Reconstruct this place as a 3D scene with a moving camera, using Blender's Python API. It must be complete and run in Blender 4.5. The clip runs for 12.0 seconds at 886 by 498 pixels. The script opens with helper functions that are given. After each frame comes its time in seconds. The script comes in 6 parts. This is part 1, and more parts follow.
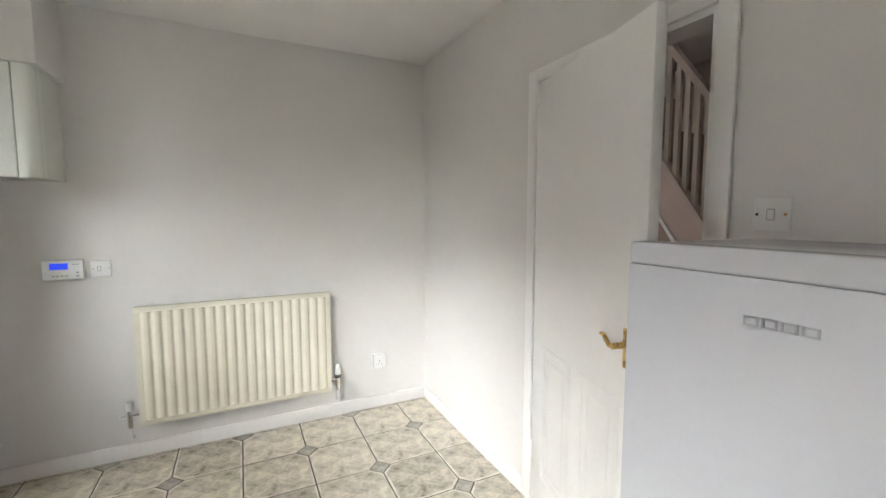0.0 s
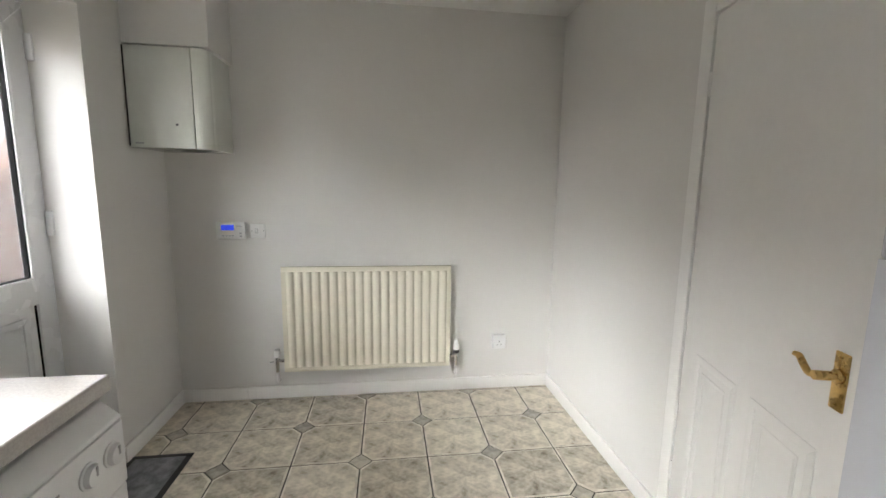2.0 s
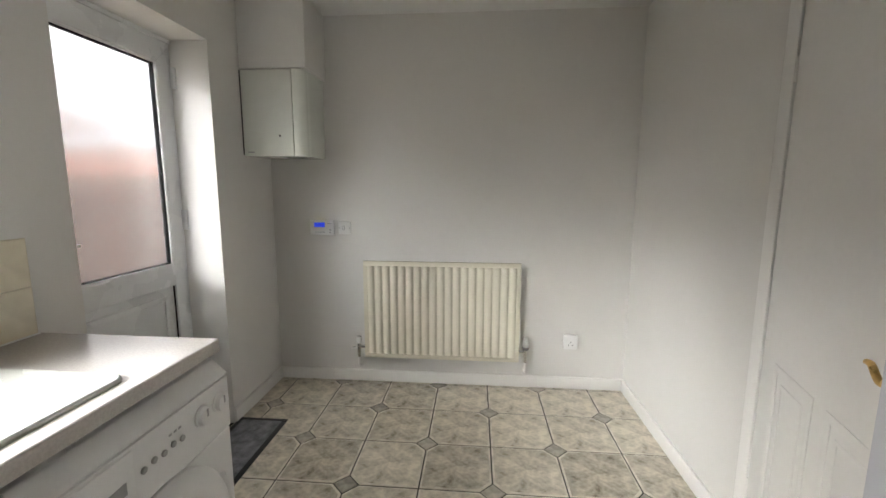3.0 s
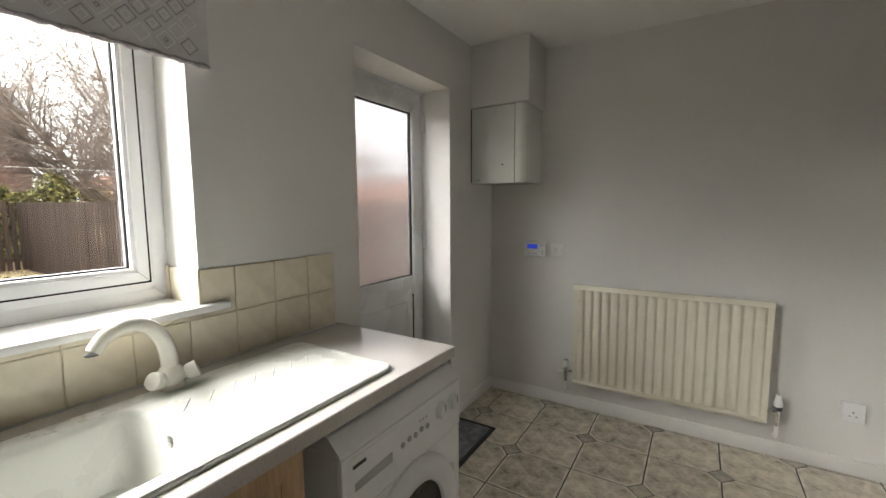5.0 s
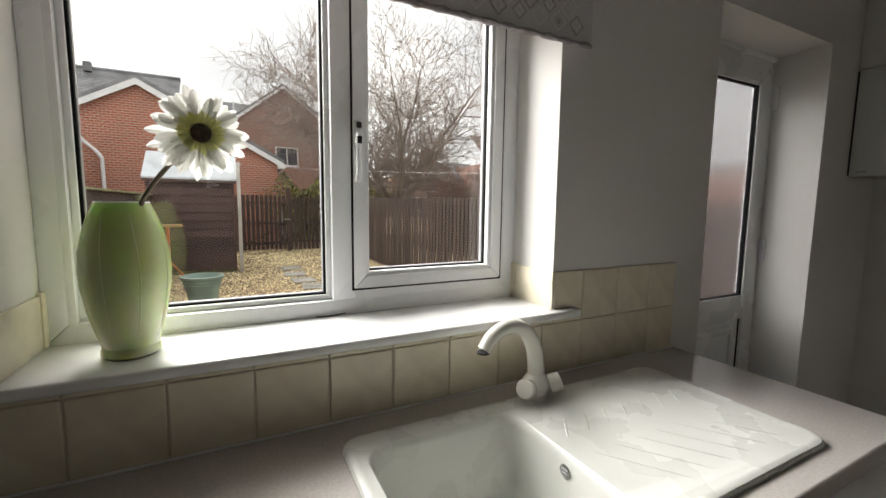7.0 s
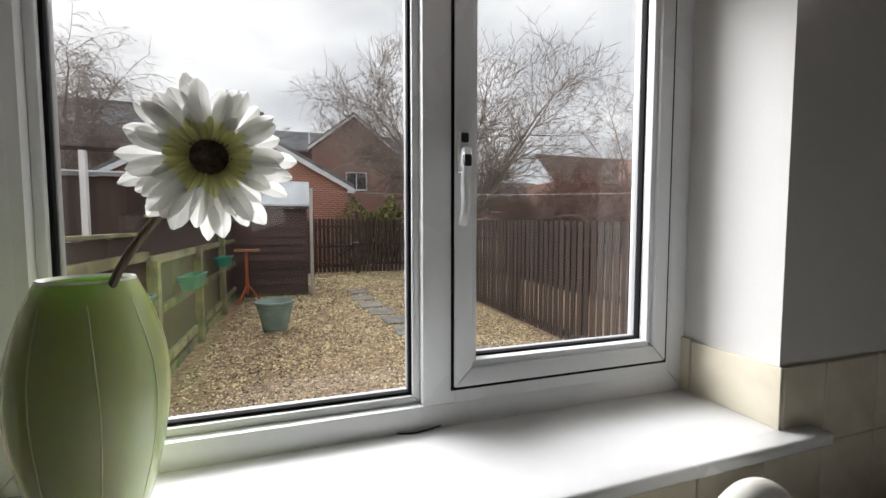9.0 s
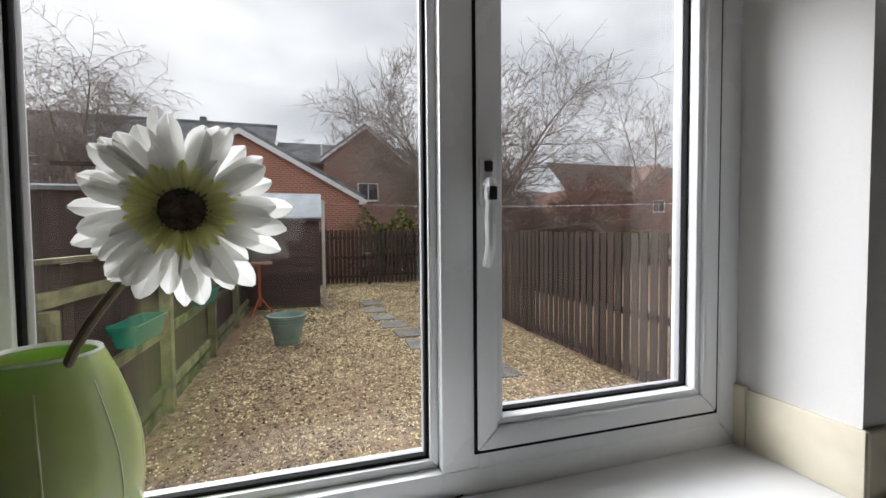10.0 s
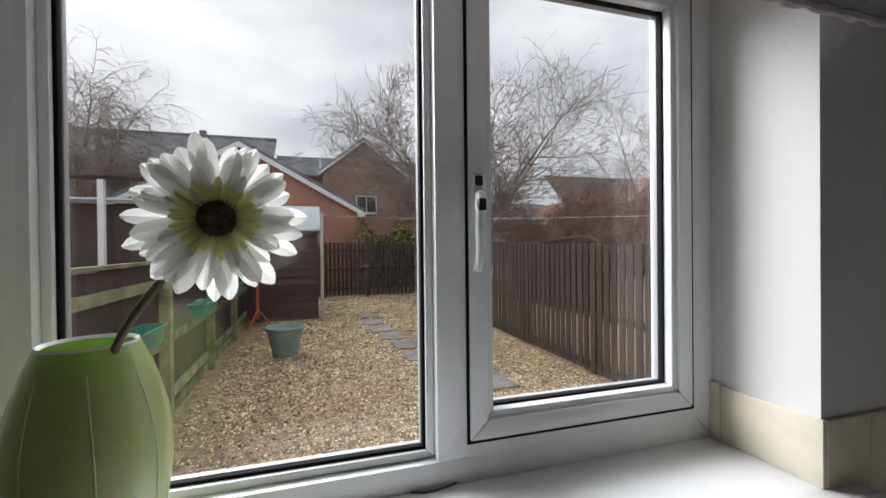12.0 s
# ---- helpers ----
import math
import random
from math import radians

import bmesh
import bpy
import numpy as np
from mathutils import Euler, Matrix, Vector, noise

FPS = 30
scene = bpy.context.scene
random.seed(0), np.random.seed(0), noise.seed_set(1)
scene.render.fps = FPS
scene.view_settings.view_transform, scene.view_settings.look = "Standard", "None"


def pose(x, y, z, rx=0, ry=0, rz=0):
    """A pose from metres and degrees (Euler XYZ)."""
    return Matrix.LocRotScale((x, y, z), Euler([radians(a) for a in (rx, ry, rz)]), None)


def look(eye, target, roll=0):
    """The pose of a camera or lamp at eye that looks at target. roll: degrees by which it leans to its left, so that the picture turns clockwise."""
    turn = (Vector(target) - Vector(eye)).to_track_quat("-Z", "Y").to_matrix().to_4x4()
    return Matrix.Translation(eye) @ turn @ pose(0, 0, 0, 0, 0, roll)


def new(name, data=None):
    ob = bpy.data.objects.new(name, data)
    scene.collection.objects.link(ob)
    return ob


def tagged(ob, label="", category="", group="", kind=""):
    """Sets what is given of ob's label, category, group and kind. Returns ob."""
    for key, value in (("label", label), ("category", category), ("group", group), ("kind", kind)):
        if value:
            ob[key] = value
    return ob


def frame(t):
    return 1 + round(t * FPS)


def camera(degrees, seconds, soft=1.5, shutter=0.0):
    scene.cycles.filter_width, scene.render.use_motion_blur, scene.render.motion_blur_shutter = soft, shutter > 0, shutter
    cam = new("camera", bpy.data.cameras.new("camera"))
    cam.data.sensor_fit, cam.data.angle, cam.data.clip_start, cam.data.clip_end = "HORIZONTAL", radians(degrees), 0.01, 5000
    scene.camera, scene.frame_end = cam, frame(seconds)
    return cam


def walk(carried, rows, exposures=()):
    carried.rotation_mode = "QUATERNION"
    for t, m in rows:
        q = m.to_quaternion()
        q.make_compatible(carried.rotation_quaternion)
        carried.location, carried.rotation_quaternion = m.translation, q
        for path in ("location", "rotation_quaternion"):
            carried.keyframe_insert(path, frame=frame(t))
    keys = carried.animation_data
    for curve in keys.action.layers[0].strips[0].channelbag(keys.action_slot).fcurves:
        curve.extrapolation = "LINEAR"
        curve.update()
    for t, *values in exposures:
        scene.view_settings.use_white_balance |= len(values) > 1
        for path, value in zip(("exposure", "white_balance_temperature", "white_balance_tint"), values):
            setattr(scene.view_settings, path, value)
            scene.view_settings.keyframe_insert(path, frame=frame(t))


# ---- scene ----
cam = camera(94.2, 12.0)
PATH = [
    (0, (0.085, 0.056, 1.406), (0.962, 1.846, 1.238), 0.0),
    (0.5, (0.102, 0.096, 1.391), (0.88, 1.929, 1.203), 0.4),
    (1, (0.122, 0.172, 1.383), (0.759, 2.055, 1.166), 0.7),
    (1.5, (0.153, 0.216, 1.401), (0.604, 2.147, 1.14), 1.0),
    (2, (0.189, 0.212, 1.384), (0.454, 2.174, 1.097), 0.9),
    (2.5, (0.255, 0.169, 1.372), (0.324, 2.146, 1.073), 0.8),
    (2.7, (0.292, 0.138, 1.371), (0.269, 2.116, 1.077), 0.5),
    (4.3, (0.295, 0.077, 1.445), (-0.417, 1.932, 1.217), -0.3),
    (4.5, (0.271, 0.063, 1.427), (-0.533, 1.882, 1.214), -0.6),
    (5, (0.234, 0.03, 1.416), (-0.82, 1.717, 1.214), -0.4),
    (5.5, (0.157, -0.014, 1.419), (-1.128, 1.506, 1.215), -0.0),
    (6, (0.028, -0.042, 1.42), (-1.462, 1.276, 1.217), 0.3),
    (6.5, (-0.093, -0.082, 1.415), (-1.756, 1.01, 1.214), 0.3),
    (7, (-0.196, -0.119, 1.415), (-1.967, 0.786, 1.201), 0.7),
    (7.5, (-0.341, -0.113, 1.422), (-2.161, 0.693, 1.229), 0.8),
    (7.7, (-0.399, -0.109, 1.41), (-2.23, 0.677, 1.238), 0.6),
    (9.5, (-0.676, -0.062, 1.505), (-2.586, 0.524, 1.402), -0.2),
    (10, (-0.718, -0.057, 1.522), (-2.632, 0.517, 1.447), -0.5),
    (10.5, (-0.739, -0.05, 1.526), (-2.654, 0.524, 1.469), -0.5),
    (11, (-0.743, -0.049, 1.521), (-2.658, 0.528, 1.481), -0.6),
    (11.5, (-0.714, -0.057, 1.516), (-2.628, 0.523, 1.489), -0.7),
    (12, (-0.654, -0.071, 1.514), (-2.566, 0.513, 1.499), -0.6),
]
EXPOSURES = [(0, 4.2, 6450, 10), (1.5, 3.95, 6480, 10), (2.5, 3.67, 6600, 10), (4.5, 3.28, 6850, 10), (5.0, 3.0, 6880, 10), (5.5, 2.65, 6900, 11), (6.0, 2.36, 6900, 11), (6.5, 2.1, 6900, 11), (7.7, 1.77, 6800, 11), (9.3, 1.34, 6420, 13), (12, 1.25, 6270, 13)]
walk(cam, [(t, look(eye, target, roll)) for t, eye, target, roll in PATH], EXPOSURES)

# ---- world, sun, large lights ----
ZG = -0.31            # garden level
world = bpy.data.worlds.new("overcast_sky")
scene.world = world
world.use_nodes = True
wn, wl = world.node_tree.nodes, world.node_tree.links
wn.clear()
w_out, w_bg = wn.new("ShaderNodeOutputWorld"), wn.new("ShaderNodeBackground")
w_sky = wn.new("ShaderNodeTexSky")
w_sky.sky_type, w_sky.sun_disc = "NISHITA", False
w_sky.sun_elevation, w_sky.sun_rotation = radians(28.7), radians(-113.7)
w_tc, w_map, w_n = wn.new("ShaderNodeTexCoord"), wn.new("ShaderNodeMapping"), wn.new("ShaderNodeTexNoise")
w_map.inputs["Scale"].default_value = (1.0, 1.0, 2.6)
w_n.inputs["Scale"].default_value, w_n.inputs["Detail"].default_value = 2.3, 5.0
w_n.inputs["Roughness"].default_value = 0.5
w_ramp = wn.new("ShaderNodeValToRGB")
w_ramp.color_ramp.elements[0].position, w_ramp.color_ramp.elements[0].color = 0.36, (1.95, 2.0, 2.1, 1)
w_ramp.color_ramp.elements[1].position, w_ramp.color_ramp.elements[1].color = 0.66, (3.3, 3.31, 3.33, 1)
w_mix = wn.new("ShaderNodeMix")
w_mix.data_type = "RGBA"
w_mix.inputs[0].default_value = 0.985
wl.new(w_tc.outputs["Generated"], w_map.inputs[0])
wl.new(w_map.outputs[0], w_n.inputs["Vector"])
wl.new(w_n.outputs[0], w_ramp.inputs[0])
wl.new(w_sky.outputs[0], w_mix.inputs[6])
wl.new(w_ramp.outputs[0], w_mix.inputs[7])
wl.new(w_mix.outputs[2], w_bg.inputs[0])
w_bg.inputs[1].default_value = 0.14
wl.new(w_bg.outputs[0], w_out.inputs[0])

sun = new("sun", bpy.data.lights.new("sun", "SUN"))
sun.data.energy, sun.data.angle, sun.data.color = 1.75, radians(80), (1.0, 0.985, 0.96)
sun.matrix_world = look((-8.2, -3.6, 4.9), (0, 0, 0))

# area lamps added outside, out of view, to strengthen the sky's light indoors
def fill_lamp(name, eye, target, wide, high, watts):
    lamp = new(name, bpy.data.lights.new(name, "AREA"))
    lamp.data.shape, lamp.data.size, lamp.data.size_y = "RECTANGLE", wide, high
    lamp.data.energy, lamp.data.color, lamp.data.spread = watts, (0.95, 0.975, 1.0), radians(80)
    lamp.matrix_world = look(eye, target)


fill_lamp("high_fill_lamp", (-4.2, -1.1, 4.6), (-1.1, 0.25, 1.5), 3.6, 1.4, 22.0)
fill_lamp("low_fill_lamp", (-6.4, -5.4, 5.0), (-1.3, 0.3, 1.5), 5.4, 3.4, 62.0)

# ---- helpers ----
WHERE = {}


def thing(name, loc, label, category, group="", kind=""):
    ob = new(name)
    ob.empty_display_size = 0.05
    ob.location = loc
    WHERE[ob] = Vector(loc)
    return tagged(ob, label, category, group, kind)


def smooth(me, angle=35):
    me.polygons.foreach_set("use_smooth", [True] * len(me.polygons))
    me.set_sharp_from_angle(angle=radians(angle))


def part(name, bm, material, parent=None, label="", flat=False):
    """Links a bmesh given in world places as one mesh, under a thing or a part."""
    origin = WHERE[parent] if parent else Vector()
    bmesh.ops.translate(bm, verts=bm.verts, vec=-origin)
    bmesh.ops.recalc_face_normals(bm, faces=bm.faces)
    me = bpy.data.meshes.new(name)
    bm.to_mesh(me)
    bm.free()
    if not flat:
        smooth(me)
    me.materials.append(material)
    ob = new(name, me)
    if parent:
        ob.parent = parent
    WHERE[ob] = origin
    return tagged(ob, label) if label else ob


def single(name, bm, material, label, category, group="", kind=""):
    return tagged(part(name, bm, material), label, category, group, kind)


def piece(name, me, parent, loc, rz=0.0, scale=None):
    ob = new(name, me)
    ob.parent = parent
    ob.location = Vector(loc) - WHERE[parent]
    ob.rotation_euler = (0, 0, rz)
    if scale:
        ob.scale = scale
    return ob


def box(bm, x0, x1, y0, y1, z0, z1, bevel=0.0, seg=2, m=None):
    vs = [bm.verts.new((x, y, z)) for x in (x0, x1) for y in (y0, y1) for z in (z0, z1)]
    fs = [bm.faces.new([vs[i] for i in q]) for q in
          ((0, 1, 3, 2), (4, 6, 7, 5), (0, 4, 5, 1), (2, 3, 7, 6), (0, 2, 6, 4), (1, 5, 7, 3))]
    if bevel > 0:
        es = list({e for f in fs for e in f.edges})
        out = bmesh.ops.bevel(bm, geom=es, offset=bevel, segments=seg, profile=0.5, affect="EDGES", clamp_overlap=True)
        vs = list({v for v in out["verts"]} | {v for v in vs if v.is_valid})
    if m:
        bmesh.ops.transform(bm, matrix=m, verts=vs)
    return bm


def boxed(*a, **k):
    return box(bmesh.new(), *a, **k)


def prism(bm, poly, axis, lo, hi):
    """A closed polygon in the two other axes, drawn out along axis from lo to hi."""
    def at(p, h):
        return {"x": (h, p[0], p[1]), "y": (p[0], h, p[1]), "z": (p[0], p[1], h)}[axis]
    a = [bm.verts.new(at(p, lo)) for p in poly]
    b = [bm.verts.new(at(p, hi)) for p in poly]
    bm.faces.new(a[::-1]), bm.faces.new(b)
    for i in range(len(poly)):
        j = (i + 1) % len(poly)
        bm.faces.new((a[i], a[j], b[j], b[i]))
    return bm


def lathe(bm, prof, n=24, at=(0, 0, 0), m=None, cap=True):
    rings = []
    for r, z in prof:
        rings.append([bm.verts.new((r * math.cos(2 * math.pi * i / n), r * math.sin(2 * math.pi * i / n), z)) for i in range(n)])
    for a, b in zip(rings, rings[1:]):
        for i in range(n):
            j = (i + 1) % n
            bm.faces.new((a[i], a[j], b[j], b[i]))
    if cap:
        bm.faces.new(rings[0][::-1]), bm.faces.new(rings[-1])
    vs = [v for r in rings for v in r]
    bmesh.ops.transform(bm, matrix=Matrix.Translation(at) @ (m or Matrix()), verts=vs)
    return bm


def sweep(bm, pts, radii, n=12, squash=1.0):
    pts = [Vector(p) for p in pts]
    if not isinstance(radii, (list, tuple)):
        radii = [radii] * len(pts)
    side, rings = None, []
    for i, p in enumerate(pts):
        d = (pts[min(i + 1, len(pts) - 1)] - pts[max(i - 1, 0)]).normalized()
        if side is None:
            side = d.orthogonal().normalized()
        side = (side - d * side.dot(d)).normalized()
        up = d.cross(side)
        rings.append([bm.verts.new(p + radii[i] * (side * math.cos(2 * math.pi * k / n) + squash * up * math.sin(2 * math.pi * k / n))) for k in range(n)])
    for a, b in zip(rings, rings[1:]):
        for k in range(n):
            l = (k + 1) % n
            bm.faces.new((a[k], a[l], b[l], b[k]))
    bm.faces.new(rings[0][::-1]), bm.faces.new(rings[-1])
    return bm


def spline(pts, n=8):
    """A smooth run of places through the given ones."""
    P = [Vector(p) for p in pts]
    P = [2 * P[0] - P[1]] + P + [2 * P[-1] - P[-2]]
    out = []
    for i in range(1, len(P) - 2):
        for k in range(n):
            t = k / n
            a, b, c, d = P[i - 1:i + 3]
            out.append(0.5 * (2 * b + (c - a) * t + (2 * a - 5 * b + 4 * c - d) * t * t + (3 * b - a - 3 * c + d) * t ** 3))
    return out + [P[-2]]


def ring_frame(bm, x0, x1, y0, y1, z0, z1, w, bevel=0.004):
    """Four mitred members of a frame in a wall that faces x; w: face width."""
    for poly in (((y0, z0), (y1, z0), (y1 - w, z0 + w), (y0 + w, z0 + w)), ((y0, z1), (y0 + w, z1 - w), (y1 - w, z1 - w), (y1, z1)),
                 ((y0, z0), (y0 + w, z0 + w), (y0 + w, z1 - w), (y0, z1)), ((y1, z0), (y1, z1), (y1 - w, z1 - w), (y1 - w, z0 + w))):
        b = bmesh.new()
        prism(b, poly, "x", x0, x1)
        bmesh.ops.bevel(b, geom=b.edges[:], offset=bevel, segments=2, affect="EDGES", profile=0.5)
        me = bpy.data.meshes.new("tmp")
        b.to_mesh(me)
        bm.from_mesh(me)
        bpy.data.meshes.remove(me)
        b.free()
    return bm


# ---- materials ----
def material(name, base, rough=0.5, metal=0.0, var=0.06, scale=3.0, fine=60.0, bump=0.1, hue=None, spec=0.5, coat=0.0, island=0.0, obj=0.0, stretch=(1, 1, 1), rvar=0.08, depth=0.004):
    """Principled, with broad and fine changes of colour, changing gloss and a fine relief."""
    mt = bpy.data.materials.new(name)
    mt.use_nodes = True
    nt = mt.node_tree
    n, l = nt.nodes, nt.links
    b = n["Principled BSDF"]
    tc, mp = n.new("ShaderNodeTexCoord"), n.new("ShaderNodeMapping")
    mp.inputs["Scale"].default_value = stretch
    l.new(tc.outputs["Object"], mp.inputs[0])
    big, small = n.new("ShaderNodeTexNoise"), n.new("ShaderNodeTexNoise")
    big.inputs["Scale"].default_value, small.inputs["Scale"].default_value = scale, fine
    big.inputs["Detail"].default_value, small.inputs["Detail"].default_value = 4, 3
    l.new(mp.outputs[0], big.inputs["Vector"]), l.new(mp.outputs[0], small.inputs["Vector"])
    add = n.new("ShaderNodeMath")
    add.operation = "ADD"
    half = n.new("ShaderNodeMath")
    half.operation = "MULTIPLY"
    half.inputs[1].default_value = 0.5
    l.new(big.outputs[0], add.inputs[0]), l.new(small.outputs[0], half.inputs[0]), l.new(half.outputs[0], add.inputs[1])
    last = add
    for amount, kind in ((island, "ShaderNodeNewGeometry"), (obj, "ShaderNodeObjectInfo")):
        if amount:
            src, mul, plus = n.new(kind), n.new("ShaderNodeMath"), n.new("ShaderNodeMath")
            mul.operation, plus.operation = "MULTIPLY_ADD", "ADD"
            mul.inputs[1].default_value, mul.inputs[2].default_value = amount, -amount / 2
            l.new(src.outputs["Random Per Island" if island and kind.endswith("Geometry") else "Random"], mul.inputs[0])
            l.new(last.outputs[0], plus.inputs[0]), l.new(mul.outputs[0], plus.inputs[1])
            last = plus
    rp = n.new("ShaderNodeValToRGB")
    dark = [max(0.0, c * (1 - 2.2 * var)) for c in base]
    light = [min(1.0, c * (1 + 2.2 * var)) for c in (hue or base)]
    rp.color_ramp.elements[0].position, rp.color_ramp.elements[1].position = 0.42, 1.0
    rp.color_ramp.elements[0].color, rp.color_ramp.elements[1].color = (*dark, 1), (*light, 1)
    l.new(last.outputs[0], rp.inputs[0]), l.new(rp.outputs[0], b.inputs["Base Color"])
    rr = n.new("ShaderNodeMapRange")
    rr.inputs["To Min"].default_value, rr.inputs["To Max"].default_value = max(0.02, rough - rvar), min(1, rough + rvar)
    l.new(big.outputs[0], rr.inputs[0]), l.new(rr.outputs[0], b.inputs["Roughness"])
    b.inputs["Metallic"].default_value, b.inputs["Specular IOR Level"].default_value = metal, spec
    b.inputs["Coat Weight"].default_value = coat
    if bump:
        bp = n.new("ShaderNodeBump")
        bp.inputs["Strength"].default_value, bp.inputs["Distance"].default_value = bump, depth
        l.new(small.outputs[0], bp.inputs["Height"]), l.new(bp.outputs[0], b.inputs["Normal"])
    return mt


M_wall = material("grey_white_emulsion", (0.73, 0.718, 0.695), 0.85, var=0.012, scale=1.5, fine=160, bump=0.06, spec=0.25)
M_ceil = material("ceiling_white_paint", (0.82, 0.815, 0.8), 0.9, var=0.012, fine=120, bump=0.06, spec=0.2)
M_gloss = material("white_gloss_paint", (0.84, 0.83, 0.81), 0.32, var=0.012, scale=2, fine=40, bump=0.03)
M_upvc = material("white_upvc", (0.8, 0.81, 0.82), 0.28, var=0.01, fine=90, bump=0.015)
M_gasket = material("black_rubber", (0.01, 0.01, 0.011), 0.85, var=0.1, spec=0.15)
M_sill = material("white_sill_board", (0.82, 0.82, 0.81), 0.25, var=0.015, fine=40, bump=0.02)
M_cream = material("cream_glazed_tile", (0.72, 0.65, 0.5), 0.22, var=0.035, scale=9, fine=30, bump=0.04, obj=0.25, hue=(0.74, 0.68, 0.54))
M_grout = material("pale_grout", (0.58, 0.51, 0.4), 0.9, var=0.1, bump=0.2)
M_rad = material("cream_radiator_enamel", (0.76, 0.72, 0.6), 0.35, var=0.012, fine=50, bump=0.02)
M_plastic = material("white_plastic", (0.8, 0.8, 0.79), 0.35, var=0.012, fine=90, bump=0.02)
M_chrome = material("chrome", (0.75, 0.75, 0.74), 0.15, metal=1.0, var=0.05, bump=0.02)
M_brass = material("worn_brass", (0.62, 0.42, 0.16), 0.28, metal=1.0, var=0.12, scale=30, bump=0.05)
M_steel = material("grey_steel", (0.45, 0.45, 0.44), 0.4, metal=1.0, var=0.08)
M_dark = material("dark_plastic", (0.03, 0.03, 0.032), 0.4, var=0.1)
M_boiler = material("boiler_enamel", (0.74, 0.76, 0.71), 0.12, var=0.012, fine=25, bump=0.015, coat=0.3)
M_fridge = material("fridge_enamel", (0.68, 0.695, 0.745), 0.2, var=0.01, fine=45, bump=0.02, coat=0.2)
M_silver = material("silver_badge", (0.55, 0.56, 0.58), 0.3, metal=0.9, var=0.05)
M_worktop = material("speckled_beige_laminate", (0.5, 0.465, 0.435), 0.18, var=0.03, scale=150, fine=600, bump=0.03, hue=(0.56, 0.525, 0.495))
M_sink = material("off_white_sink_composite", (0.66, 0.665, 0.625), 0.28, var=0.012, scale=5, fine=200, bump=0.02)
M_oak = material("pale_oak_door", (0.5, 0.33, 0.18), 0.42, var=0.16, scale=3, fine=30, stretch=(1, 6, 0.6), bump=0.08)
M_wm = material("washer_enamel", (0.85, 0.853, 0.855), 0.32, var=0.012, bump=0.02)
M_grey = material("grey_plastic_mark", (0.42, 0.42, 0.43), 0.5, var=0.05)
M_darkglass = material("smoked_door_glass", (0.02, 0.021, 0.024), 0.08, var=0.05, bump=0)
M_mat = material("charcoal_rib_mat", (0.2, 0.205, 0.22), 0.95, var=0.3, scale=20, fine=300, bump=0.7, depth=0.006)
M_matrim = material("black_rubber_mat_edge", (0.018, 0.018, 0.02), 0.55, var=0.15)
M_lcd = bpy.data.materials.new("blue_display")
M_lcd.use_nodes = True
M_lcd.node_tree.nodes["Principled BSDF"].inputs["Base Color"].default_value = (0.02, 0.05, 0.5, 1)
M_lcd.node_tree.nodes["Principled BSDF"].inputs["Emission Color"].default_value = (0.03, 0.08, 0.9, 1)
M_lcd.node_tree.nodes["Principled BSDF"].inputs["Emission Strength"].default_value = 0.04
M_vase = material("green_glazed_vase", (0.27, 0.37, 0.08), 0.16, var=0.12, scale=6, fine=30, bump=0.03, hue=(0.42, 0.5, 0.16), coat=0.3)
# the glaze runs from deep green at the neck to milky green at the foot
vn, vl = M_vase.node_tree.nodes, M_vase.node_tree.links
v_tc, v_sep, v_map, v_ramp, v_mix = (vn.new("ShaderNode" + k) for k in ("TexCoord", "SeparateXYZ", "MapRange", "ValToRGB", "Mix"))
v_map.inputs["From Max"].default_value = 0.29
v_ramp.color_ramp.elements[0].color, v_ramp.color_ramp.elements[1].color = (0.74, 0.8, 0.47, 1), (0.5, 0.58, 0.22, 1)
v_ramp.color_ramp.elements[0].position = 0.2
v_mix.data_type, v_mix.blend_type = "RGBA", "MIX"
v_mix.inputs[0].default_value = 0.15
old = vn["Principled BSDF"].inputs["Base Color"].links[0].from_socket
vl.new(v_tc.outputs["Object"], v_sep.inputs[0]), vl.new(v_sep.outputs["Z"], v_map.inputs[0]), vl.new(v_map.outputs[0], v_ramp.inputs[0])
vl.new(v_ramp.outputs[0], v_mix.inputs[6]), vl.new(old, v_mix.inputs[7]), vl.new(v_mix.outputs[2], vn["Principled BSDF"].inputs["Base Color"])
vn["Principled BSDF"].inputs["Subsurface Weight"].default_value = 0.8
vn["Principled BSDF"].inputs["Subsurface Scale"].default_value = 0.3
vn["Principled BSDF"].inputs["Subsurface Radius"].default_value = (0.02, 0.03, 0.01)
M_vasein = material("white_glaze", (0.78, 0.8, 0.7), 0.2, var=0.02)
M_petal = material("white_fabric_petal", (0.84, 0.84, 0.81), 0.8, var=0.03, scale=30, fine=200, bump=0.15, spec=0.2)
petal_n, petal_l = M_petal.node_tree.nodes, M_petal.node_tree.links
petal_mix, petal_tr = petal_n.new("ShaderNodeMixShader"), petal_n.new("ShaderNodeBsdfTranslucent")
petal_tr.inputs[0].default_value = (0.88, 0.88, 0.86, 1)
petal_mix.inputs[0].default_value = 0.7
petal_l.new(petal_n["Principled BSDF"].outputs[0], petal_mix.inputs[1]), petal_l.new(petal_tr.outputs[0], petal_mix.inputs[2])
petal_l.new(petal_mix.outputs[0], petal_n["Material Output"].inputs[0])
M_yellow = material("yellow_green_fabric", (0.86, 0.87, 0.56), 0.8, var=0.12, scale=40, bump=0.3)
yellow_n, yellow_l = M_yellow.node_tree.nodes, M_yellow.node_tree.links
